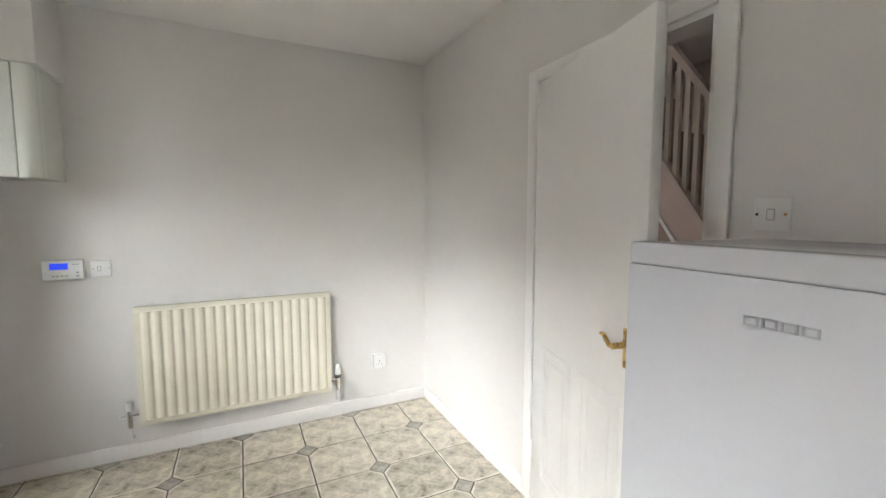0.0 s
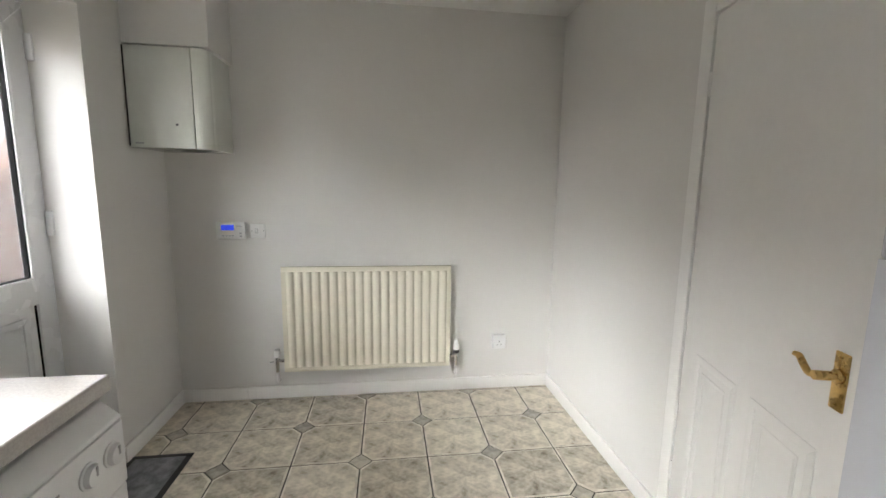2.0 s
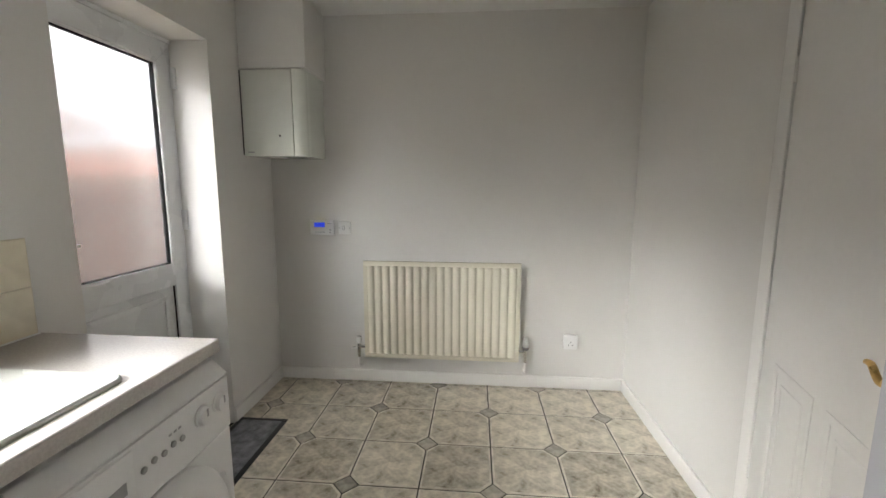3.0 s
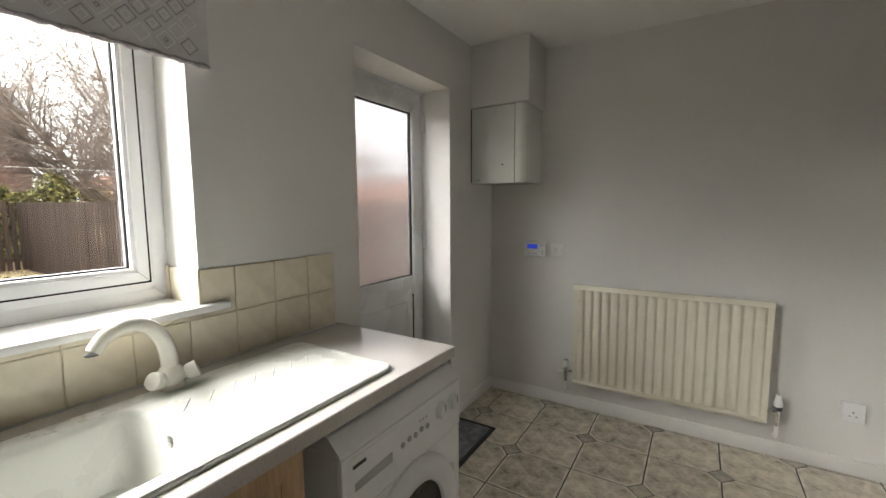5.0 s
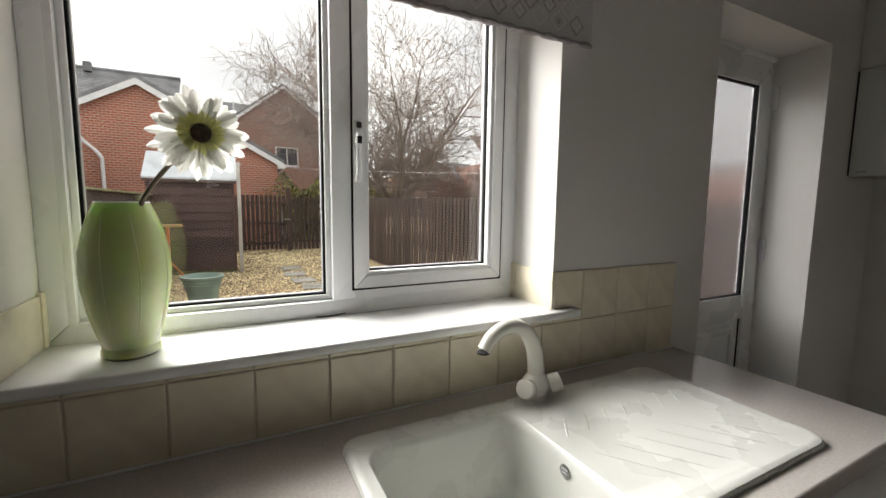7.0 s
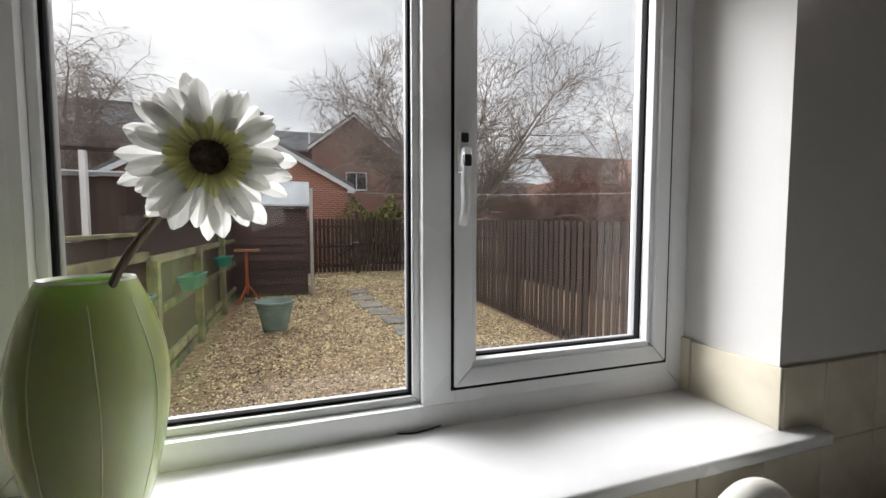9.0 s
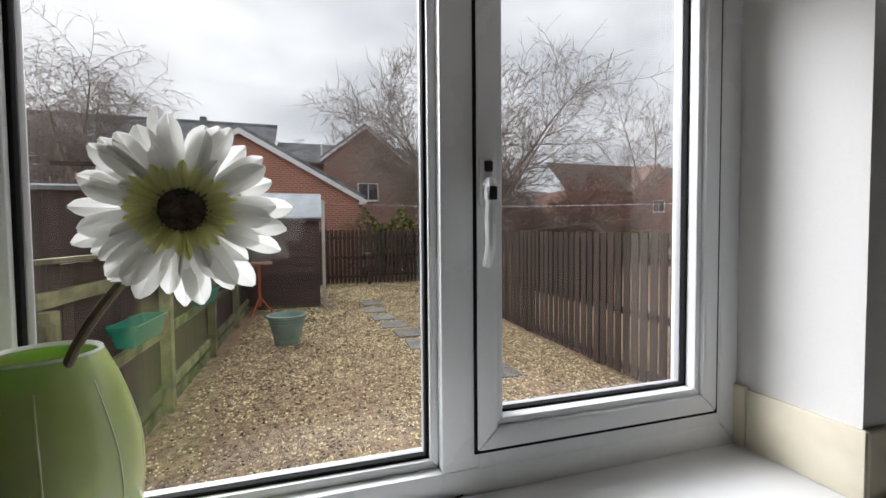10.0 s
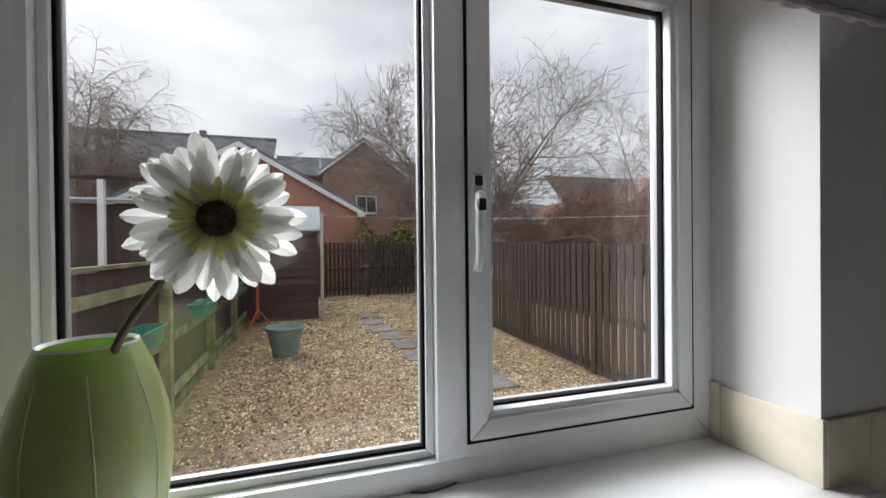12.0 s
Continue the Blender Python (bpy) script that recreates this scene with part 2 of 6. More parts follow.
yellow_mix, yellow_tr = yellow_n.new("ShaderNodeMixShader"), yellow_n.new("ShaderNodeBsdfTranslucent")
yellow_tr.inputs[0].default_value = (0.93, 0.93, 0.58, 1)
yellow_mix.inputs[0].default_value = 0.75
yellow_l.new(yellow_n["Principled BSDF"].outputs[0], yellow_mix.inputs[1]), yellow_l.new(yellow_tr.outputs[0], yellow_mix.inputs[2])
yellow_l.new(yellow_mix.outputs[0], yellow_n["Material Output"].inputs[0])
M_pollen = material("dark_brown_flower_centre", (0.09, 0.065, 0.042), 0.9, var=0.5, scale=120, fine=400, bump=0.8)
M_vaserib = material("pale_green_glaze", (0.68, 0.76, 0.42), 0.2, var=0.06, bump=0.02)
M_fuzz = material("grey_green_fuzz", (0.4, 0.38, 0.27), 0.95, var=0.35, scale=200, fine=600, bump=0.8)
M_stem = material("brown_stem", (0.16, 0.13, 0.08), 0.7, var=0.2)


def glass(name, rough=0.0, tint=(1, 1, 1), gloss=0.9):
    """A thin pane: what lies behind shows through it, and it mirrors as glass does."""
    mt = bpy.data.materials.new(name)
    mt.use_nodes = True
    n, l = mt.node_tree.nodes, mt.node_tree.links
    n.clear()
    o, mx, tr, gl, fr, pw, ma = (n.new("ShaderNode" + k) for k in ("OutputMaterial", "MixShader", "BsdfTransparent", "BsdfGlossy", "LayerWeight", "Math", "Math"))
    tr.inputs[0].default_value = (*tint, 1)
    gl.inputs["Roughness"].default_value = 0.01
    pw.operation, pw.inputs[1].default_value = "POWER", 5.0
    ma.operation, ma.inputs[1].default_value, ma.inputs[2].default_value = "MULTIPLY_ADD", 0.9, 0.04
    l.new(fr.outputs["Facing"], pw.inputs[0]), l.new(pw.outputs[0], ma.inputs[0])
    fr.inputs["Blend"].default_value = 0.5
    l.new(ma.outputs[0], mx.inputs[0]), l.new(tr.outputs[0], mx.inputs[1]), l.new(gl.outputs[0], mx.inputs[2]), l.new(mx.outputs[0], o.inputs[0])
    return mt


M_glass = glass("window_glass", tint=(0.97, 0.98, 0.97))
M_frost = bpy.data.materials.new("frosted_glass")
M_frost.use_nodes = True
pb = M_frost.node_tree.nodes["Principled BSDF"]
pb.inputs["Base Color"].default_value = (0.42, 0.42, 0.43, 1)
pb.inputs["Roughness"].default_value, pb.inputs["Transmission Weight"].default_value, pb.inputs["IOR"].default_value = 0.22, 1.0, 1.3
fb, fnz = M_frost.node_tree.nodes.new("ShaderNodeBump"), M_frost.node_tree.nodes.new("ShaderNodeTexNoise")
fnz.inputs["Scale"].default_value = 60
fb.inputs["Strength"].default_value, fb.inputs["Distance"].default_value = 0.15, 0.002
M_frost.node_tree.links.new(fnz.outputs[0], fb.inputs["Height"])
M_frost.node_tree.links.new(fb.outputs[0], pb.inputs["Normal"])
f_tr, f_mix = M_frost.node_tree.nodes.new("ShaderNodeBsdfTranslucent"), M_frost.node_tree.nodes.new("ShaderNodeMixShader")
f_tr.inputs[0].default_value = (0.9, 0.91, 0.92, 1)
f_mix.inputs[0].default_value = 0.01
M_frost.node_tree.links.new(pb.outputs[0], f_mix.inputs[1]), M_frost.node_tree.links.new(f_tr.outputs[0], f_mix.inputs[2])
f_clear, f_thin = M_frost.node_tree.nodes.new("ShaderNodeBsdfTransparent"), M_frost.node_tree.nodes.new("ShaderNodeMixShader")
f_thin.inputs[0].default_value = 0.12
M_frost.node_tree.links.new(f_mix.outputs[0], f_thin.inputs[1]), M_frost.node_tree.links.new(f_clear.outputs[0], f_thin.inputs[2])
M_frost.node_tree.links.new(f_thin.outputs[0], M_frost.node_tree.nodes["Material Output"].inputs[0])


def floor_tile_material():
    mt = material("mottled_stone_tile", (0.36, 0.318, 0.24), 0.3, var=0.17, scale=11, fine=48, bump=0.1, hue=(0.55, 0.5, 0.41), obj=0.25, stretch=(1, 1.15, 1), rvar=0.1)
    return mt


M_tile = floor_tile_material()
M_tilerim = material("pale_tile_rim", (0.62, 0.575, 0.48), 0.28, var=0.06, scale=14, fine=60, bump=0.06, hue=(0.68, 0.635, 0.54))
M_inset = material("grey_diamond_tile", (0.36, 0.33, 0.275), 0.35, var=0.2, scale=12, fine=40, bump=0.1, obj=0.3)
M_floorgrout = material("dark_grout", (0.05, 0.045, 0.04), 0.9, var=0.2, bump=0.3)
M_carpet = material("hall_carpet", (0.28, 0.22, 0.19), 1.0, var=0.15, fine=300, bump=0.6)
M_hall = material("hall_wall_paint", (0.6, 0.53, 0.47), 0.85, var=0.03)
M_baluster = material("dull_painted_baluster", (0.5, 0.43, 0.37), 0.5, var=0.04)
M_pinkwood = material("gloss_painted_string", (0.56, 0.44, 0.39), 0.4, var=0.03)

# ---- the room's shell ----
XW, XE, YN, YS, ZC = -1.12, 1.322, 2.896, -1.35, 2.485
XO = -1.42                       # outer face of the window wall
WY0, WY1, WZ0, WZ1 = -0.48, 0.72, 1.085, 2.125     # window opening
DY0, DY1, DZ1 = 1.452, 2.285, 2.145                # garden door opening
IY0, IY1, IZ1 = 0.80, 1.59, 2.0                    # hall door opening

w = thing("wall_west", (XW, 0, 0), "grey-white painted wall with window and garden door openings", "wall", kind="structure")
b = bmesh.new()
for y0, y1, z0, z1 in ((YS - 0.1, WY0, ZG - 0.1, 2.6), (WY0, WY1, ZG - 0.1, WZ0), (WY0, WY1, WZ1, 2.6), (WY1, DY0, ZG - 0.1, 2.6), (DY0, DY1, DZ1, 2.6), (DY0, DY1, ZG - 0.1, -0.012), (DY1, YN + 0.1, ZG - 0.1, 2.6)):
    box(b, XO, XW, y0, y1, z0, z1)
bmesh.ops.remove_doubles(b, verts=b.verts, dist=0.0001)
wall_w = part("plaster", b, M_wall, w)
single("wall_north", boxed(XW, XE + 0.1, YN, YN + 0.1, -0.05, 2.6), M_wall, "grey-white painted plain wall behind the radiator", "wall", kind="structure")
single("wall_south", boxed(XW, XE + 0.1, YS - 0.1, YS, -0.05, 2.6), M_wall, "grey-white painted plain wall", "wall", kind="structure")
b = bmesh.new()
box(b, XE, XE + 0.1, YS, IY0, -0.05, 2.6), box(b, XE, XE + 0.1, IY1, YN, -0.05, 2.6), box(b, XE, XE + 0.1, IY0, IY1, IZ1, 2.6)
single("wall_east", b, M_wall, "grey-white painted wall with an opening to the hall", "wall", kind="structure")
single("ceiling", boxed(XW - 0.02, XE + 0.02, YS, YN, ZC, ZC + 0.1), M_ceil, "plain white painted ceiling", "ceiling", kind="structure")
b = bmesh.new()
for x0, x1, y0, y1 in ((XW + 0.0005, -0.72, YN - 0.016, YN), (-0.72, XE, YN - 0.016, YN), (XE - 0.016, XE, 1.65, YN - 0.016), (XW, XW + 0.016, DY1, YN - 0.016), (XE - 0.016, XE, YS, 0.74)):
    box(b, x0, x1, y0, y1, 0.0, 0.086, 0.005)
single("baseboard", b, M_gloss, "white gloss painted skirting board along the walls", "skirting board", kind="structure")

# boxed-in flue above the boiler
single("flue_boxing", boxed(XW, -0.713, 2.57, YN, 2.08, ZC, 0.003), M_wall, "painted square boxing above the boiler", "boxing", kind="structure")

# ---- hall behind the open door ----
b = bmesh.new()
box(b, XE + 0.1, 3.4, -0.9, 3.4, -0.05, 0.0)
single("hall_floor", b, M_carpet, "brownish carpet of the hall floor", "floor", kind="structure")
b = bmesh.new()
# unseen opening added in the end wall to let sky light into the hall
box(b, 3.4, 3.5, -0.9, 3.4, -0.05, 3.4), box(b, XE + 0.1, 3.4, 3.3, 3.4, -0.05, 3.4), box(b, XE + 0.1, 1.7, -1.0, -0.9, -0.05, 3.4), box(b, 2.05, 3.4, -1.0, -0.9, -0.05, 3.4), box(b, 1.7, 2.05, -1.0, -0.9, 1.7, 3.4), box(b, 1.7, 2.05, -1.0, -0.9, -0.05, 1.1)
single("hall_wall", b, M_hall, "plain painted walls of the dim hall, with an added end opening", "wall", kind="structure")
single("hall_ceiling", boxed(XE + 0.1, 3.5, -1.0, 3.4, 2.6, 2.7), M_ceil, "plain white ceiling of the hall", "ceiling", kind="structure")

st = thing("staircase", (2.45, 1.6, 0), "white painted staircase with square balusters in the hall", "staircase")
SL = (1.762 - 1.37) / (1.768 - 1.491)
def zs(y):
    return 1.37 + (y - 1.491) * SL
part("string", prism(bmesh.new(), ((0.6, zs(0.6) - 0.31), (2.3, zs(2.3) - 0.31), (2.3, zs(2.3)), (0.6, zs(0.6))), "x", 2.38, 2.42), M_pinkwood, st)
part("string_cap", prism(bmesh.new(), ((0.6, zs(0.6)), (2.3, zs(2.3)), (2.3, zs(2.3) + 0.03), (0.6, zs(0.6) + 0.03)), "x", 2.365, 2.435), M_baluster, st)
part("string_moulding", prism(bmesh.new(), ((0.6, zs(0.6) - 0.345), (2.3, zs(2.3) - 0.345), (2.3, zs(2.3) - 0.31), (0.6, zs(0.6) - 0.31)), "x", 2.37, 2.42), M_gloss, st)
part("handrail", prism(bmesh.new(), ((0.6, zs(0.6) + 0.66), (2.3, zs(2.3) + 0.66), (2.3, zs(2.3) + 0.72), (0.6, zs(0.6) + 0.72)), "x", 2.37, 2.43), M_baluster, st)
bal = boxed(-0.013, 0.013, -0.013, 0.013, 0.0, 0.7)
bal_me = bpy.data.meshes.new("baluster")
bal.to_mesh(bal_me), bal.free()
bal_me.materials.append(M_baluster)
for i in range(27):
    y = 0.7 + 0.06 * i
    piece("baluster", bal_me, st, (2.4, y, zs(y) - 0.02))
b = bmesh.new()
for i in range(10):
    y = 0.5 + i * 0.22
    box(b, 2.42, 3.3, y, y + 0.24, max(0.0, zs(y) - 0.42), zs(y) - 0.14)
part("tread", b, M_carpet, st, "carpeted stair treads")
b = bmesh.new()
box(b, 2.4, 2.44, 0.55, 3.3, 0.0, 0.7)
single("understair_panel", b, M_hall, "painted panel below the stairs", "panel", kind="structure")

# ---- hall door: lining, architrave, leaf ----
b = bmesh.new()
for x0, x1 in ((XE - 0.016, XE), (XE + 0.1, XE + 0.116)):
    box(b, x0, x1, IY1, IY1 + 0.056, 0, IZ1 + 0.056, 0.004)
    box(b, x0, x1, IY0 - 0.056, IY0, 0, IZ1 + 0.056, 0.004)
    box(b, x0, x1, IY0, IY1, IZ1, IZ1 + 0.056, 0.004)
single("door_frame", b, M_gloss, "white gloss architrave round the hall doorway", "door frame", kind="structure")
b = bmesh.new()
box(b, XE, XE + 0.1, IY1 - 0.02, IY1, 0, IZ1), box(b, XE, XE + 0.1, IY0, IY0 + 0.02, 0, IZ1), box(b, XE, XE + 0.1, IY0 + 0.02, IY1 - 0.02, IZ1 - 0.02, IZ1)
box(b, XE + 0.045, XE + 0.075, IY0 + 0.02, IY0 + 0.034, 0, IZ1 - 0.02)
single("door_lining", b, M_gloss, "white gloss lining of the hall doorway", "door frame", kind="structure")

# leaf in its own frame: u from the hinge, v through its thickness, hinge at (1.30, 1.57)
HX, HY = 1.302, 1.572
ANG = math.atan2(0.844 - HY, 1.113 - HX)
DM = Matrix.Translation((HX, HY, 0)) @ Matrix.Rotation(ANG, 4, "Z")
door = thing("door_1", (HX, HY, 0), "white painted moulded interior door standing ajar", "door", kind="structure")
LW = 0.752
b = bmesh.new()
box(b, 0, LW, -0.0, 0.036, 0.008, 1.98, 0.002)
bmesh.ops.transform(b, matrix=DM, verts=b.verts)
part("leaf", b, M_gloss, door)
def mould(u0, u1, z0, z1, v, s):
    b = bmesh.new()
    ring_frame(b, min(v, v + s * 0.0024), max(v, v + s * 0.0024), u0, u1, z0, z1, 0.026, 0.001)
    ring_frame(b, min(v, v + s * 0.0016), max(v, v + s * 0.0016), u0 + 0.05, u1 - 0.05, z0 + 0.05, z1 - 0.05, 0.012, 0.0007)
    bmesh.ops.transform(b, matrix=Matrix(((0, 1, 0, 0), (1, 0, 0, 0), (0, 0, 1, 0), (0, 0, 0, 1))), verts=b.verts)
    bmesh.ops.transform(b, matrix=DM, verts=b.verts)
    part("moulding", b, M_gloss, door)
for u0, u1 in ((0.1, 0.345), (0.41, 0.655)):
    mould(u0, u1, 0.2, 0.82, 0.0, -1)
# lever handle
hd = bmesh.new()
box(hd, LW - 0.084, LW - 0.048, -0.006, 0.0, 0.934, 1.061, 0.003)
bmesh.ops.transform(hd, matrix=DM, verts=hd.verts)
plate = part("door_handle", hd, M_brass, door, "brass scroll lever handle on a backplate")
b = bmesh.new()
lathe(b, ((0.016, 0), (0.016, 0.006), (0.01, 0.01), (0.01, 0.05)), 16, m=pose(0, 0, 0, 90, 0, 0))
bmesh.ops.translate(b, verts=b.verts, vec=(LW - 0.067, -0.004, 1.009))
pts = spline(((LW - 0.064, -0.046, 1.009), (LW - 0.086, -0.048, 1.004), (LW - 0.104, -0.047, 1.013), (LW - 0.122, -0.047, 1.029), (LW - 0.136, -0.049, 1.030)), 6)
sweep(b, pts, [0.0052 + 0.0024 * math.sin(3.1 * i / len(pts)) for i in range(len(pts))], 10, 0.8)
bmesh.ops.transform(b, matrix=DM, verts=b.verts)
part("lever", b, M_brass, plate)
for z in (0.944, 1.051):
    b = bmesh.new()
    lathe(b, ((0.004, 0), (0.003, 0.002)), 10, m=pose(LW - 0.067, -0.006, z, 90, 0, 0))
    bmesh.ops.transform(b, matrix=DM, verts=b.verts)
    part("screw", b, M_brass, plate)
b = bmesh.new()
box(b, LW, LW + 0.0015, 0.007, 0.029, 0.94, 1.07)
bmesh.ops.transform(b, matrix=DM, verts=b.verts)
part("latch_plate", b, M_dark, door)
for z in (0.25, 1.72):
    b = bmesh.new()
    lathe(b, ((0.006, 0), (0.006, 0.08)), 10, at=(HX + 0.004, HY + 0.004, z))
    part("hinge", b, M_gloss, door)

# ---- window ----
win = thing("window_1", (-1.36, 0.12, WZ0), "white plastic double-glazed window with an opening casement", "window", kind="structure")
F0, F1 = -1.39, -1.314
b = bmesh.new()
ring_frame(b, F0, F1, WY0, WY1, 1.108, WZ1, 0.0435)
box(b, F0 + 0.001, F1 - 0.0008, WY0 + 0.04, WY0 + 0.056, 1.15, WZ1 - 0.042)
box(b, F0 + 0.001, F1 - 0.0008, WY0 + 0.056, WY1 - 0.04, WZ1 - 0.056, WZ1 - 0.042)
box(b, F0 + 0.001, F1 - 0.0008, 0.176, WY1 - 0.043, WZ1 - 0.11, WZ1 - 0.055)
box(b, F0 + 0.001, F1 - 0.0008, 0.176, WY1 - 0.043, 1.15, 1.19)
box(b, F0 + 0.001, F1 - 0.0008, 0.648, WY1 - 0.043, 1.19, WZ1 - 0.11)
box(b, F0 - 0.01, F1, WY0 + 0.0005, WY1 - 0.0005, WZ0 + 0.001, 1.111)
fr = part("window_frame", b, M_upvc, win)
part("mullion", boxed(F0, F1, 0.1175, 0.182, 1.15, WZ1 - 0.054, 0.004), M_upvc, win)
# fixed pane at one side: glazing bead, gasket and glass
LG = (WY0 + 0.056, 0.1175, 1.1515, WZ1 - 0.056)
b = bmesh.new()
ring_frame(b, F0 + 0.012, F1 - 0.018, LG[0], LG[1], LG[2], LG[3], 0.014, 0.003)
part("glazing_bead", b, M_upvc, win)
b = bmesh.new()
ring_frame(b, -1.3495, -1.34, LG[0] + 0.0135, LG[1] - 0.0135, LG[2] + 0.0135, LG[3] - 0.0135, 0.006, 0.001)
part("gasket", b, M_gasket, win)
b = bmesh.new()
ring_frame(b, -1.362, -1.35, LG[0] + 0.0137, LG[1] - 0.0137, LG[2] + 0.0137, LG[3] - 0.0137, 0.007, 0.001)
part("spacer_bar", b, M_grey, win)
pane = part("pane", boxed(-1.37, -1.364, LG[0] + 0.012, LG[1] - 0.012, LG[2] + 0.012, LG[3] - 0.012), M_glass, win)
pane.visible_shadow = False
# opening casement
SG = (0.175, 0.661, 1.179, 2.037)
b = bmesh.new()
ring_frame(b, -1.385, -1.308, SG[0], SG[1], SG[2], SG[3], 0.034)
sash = part("casement", b, M_upvc, win)
b = bmesh.new()
ring_frame(b, -1.365, -1.316, SG[0] + 0.032, SG[1] - 0.032, SG[2] + 0.032, SG[3] - 0.032, 0.014, 0.003)
part("glazing_bead", b, M_upvc, sash)
b = bmesh.new()
ring_frame(b, -1.347, -1.336, SG[0] + 0.0445, SG[1] - 0.0445, SG[2] + 0.0445, SG[3] - 0.0445, 0.0055, 0.001)
part("gasket", b, M_gasket, sash)
b = bmesh.new()
ring_frame(b, -1.3605, -1.3475, SG[0] + 0.0447, SG[1] - 0.0447, SG[2] + 0.0447, SG[3] - 0.0447, 0.0065, 0.001)
part("spacer_bar", b, M_grey, sash)
p2 = part("pane", boxed(-1.368, -1.362, SG[0] + 0.044, SG[1] - 0.044, SG[2] + 0.044, SG[3] - 0.044), M_glass, sash)
p2.visible_shadow = False
b = bmesh.new()
ring_frame(b, -1.316, -1.3115, SG[0] - 0.005, SG[1] + 0.005, SG[2] - 0.005, SG[3] + 0.005, 0.006, 0.0005)
part("seal", b, M_gasket, win, "dark rubber seal round the casement")
# espagnolette handle
b = boxed(-1.308, -1.295, 0.177, 0.199, 1.562, 1.636, 0.005, 3)
hb = part("handle_base", b, M_upvc, sash)
b = bmesh.new()
pts = spline(((-1.294, 0.187, 1.594), (-1.276, 0.184, 1.594), (-1.266, 0.18, 1.576), (-1.269, 0.179, 1.545), (-1.269, 0.18, 1.505), (-1.285, 0.181, 1.474)), 6)
sweep(b, pts, [0.0095 if i < 14 else 0.0072 for i in range(len(pts))], 10)
part("handle", b, M_upvc, sash, "white cranked window handle")
b = bmesh.new()
box(b, -1.266, -1.2555, 0.1725, 0.1865, 1.569, 1.589, 0.003, 2)
part("lock", b, M_dark, sash)
b = bmesh.new()
box(b, -1.296, -1.29, 0.181, 0.195, 1.614, 1.631, 0.003, 2)
part("screw_cap", b, M_dark, sash)
b = bmesh.new()
prism(b, ((-1.316, WY0 + 0.001), (XW - 0.0, WY0 + 0.001), (XW - 0.0, -0.56), (-1.076, -0.56), (-1.076, 0.8), (XW, 0.8), (XW, WY1 - 0.001), (-1.316, WY1 - 0.001)), "z", 1.0865, 1.11)
bmesh.ops.bevel(b, geom=b.edges[:], offset=0.006, segments=3, affect="EDGES", profile=0.5)
single("window_sill", b, M_sill, "glossy white window board with a rounded front edge", "window sill", kind="structure")

# ---- garden door ----
gd = thing("door_2", (-1.36, 1.87, 0), "white plastic garden door with frosted glass above a panel", "door", kind="structure")
G0, G1 = -1.39, -1.325
b = bmesh.new()
ring_frame(b, G0, G1, DY0, DY1 + 0.07, 0.0, DZ1 + 0.04, 0.06)
part("frame", b, M_upvc, gd)
b = bmesh.new()
ring_frame(b, -1.385, -1.335, DY0 + 0.055, DY1 + 0.02, 0.05, DZ1 - 0.012, 0.115)
box(b, -1.384, -1.336, DY0 + 0.165, DY1 - 0.09, 0.855, 0.965, 0.004)
gl = part("leaf", b, M_upvc, gd)
b = bmesh.new()
ring_frame(b, -1.372, -1.338, DY0 + 0.165, DY1 - 0.09, 0.96, 2.022, 0.016, 0.003)
part("glazing_bead", b, M_upvc, gl)
b = bmesh.new()
ring_frame(b, -1.37, -1.345, DY0 + 0.18, DY1 - 0.105, 0.975, 2.007, 0.006, 0.001)
part("gasket", b, M_gasket, gl)
fp = part("pane", boxed(-1.366, -1.36, DY0 + 0.178, DY1 - 0.103, 0.973, 2.009), M_frost, gl, "frosted glass pane")
part("panel", boxed(-1.372, -1.352, DY0 + 0.16, DY1 - 0.085, 0.155, 0.865), M_upvc, gl)
b = bmesh.new()
ring_frame(b, -1.362, -1.344, DY0 + 0.215, DY1 - 0.14, 0.21, 0.81, 0.03, 0.006)
part("panel_moulding", b, M_upvc, gl)
b = bmesh.new()
box(b, -1.353, -1.346, DY1 - 0.1, DY1 - 0.0945, 0.165, 0.85)
part("panel_seal", b, M_gasket, gl)
for z in (0.3, 1.15, 1.9):
    part("hinge", boxed(-1.335, -1.305, DY1 - 0.012, DY1 + 0.015, z, z + 0.11, 0.005), M_upvc, gd)
b = bmesh.new()
box(b, -1.335, -1.327, DY0 + 0.09, DY0 + 0.12, 1.03, 1.25, 0.003)
sweep(b, spline(((-1.327, DY0 + 0.105, 1.15), (-1.285, DY0 + 0.105, 1.15), (-1.28, DY0 + 0.115, 1.15), (-1.28, DY0 + 0.162, 1.149)), 5), 0.009, 10)
part("handle", b, M_chrome, gl)

# ---- worktop run under the window ----
CX, CY1, CZ = -0.508, 1.294, 0.91
# sink opening in the worktop
SX0, SX1, SY0, SY1 = -1.02, -0.56, 0.06, 1.02
b = bmesh.new()
BX0, BX1, BY0, BY1 = -0.968, -0.6, 0.095, 0.466      # basin mouth
for x0, x1, y0, y1 in ((XW + 0.004, BX0 - 0.012, YS, CY1), (BX1 + 0.012, CX - 0.006, YS, CY1), (BX0 - 0.012, BX1 + 0.012, YS, BY0 - 0.012), (BX0 - 0.012, BX1 + 0.012, BY1 + 0.012, CY1)):
    box(b, x0, x1, y0, y1, CZ - 0.04, CZ)
bmesh.ops.remove_doubles(b, verts=b.verts, dist=0.0002)
wt = thing("worktop", (-0.8, 0.0, CZ - 0.04), "speckled beige laminate worktop with a square edge", "worktop")
part("top", b, M_worktop, wt)
b = bmesh.new()
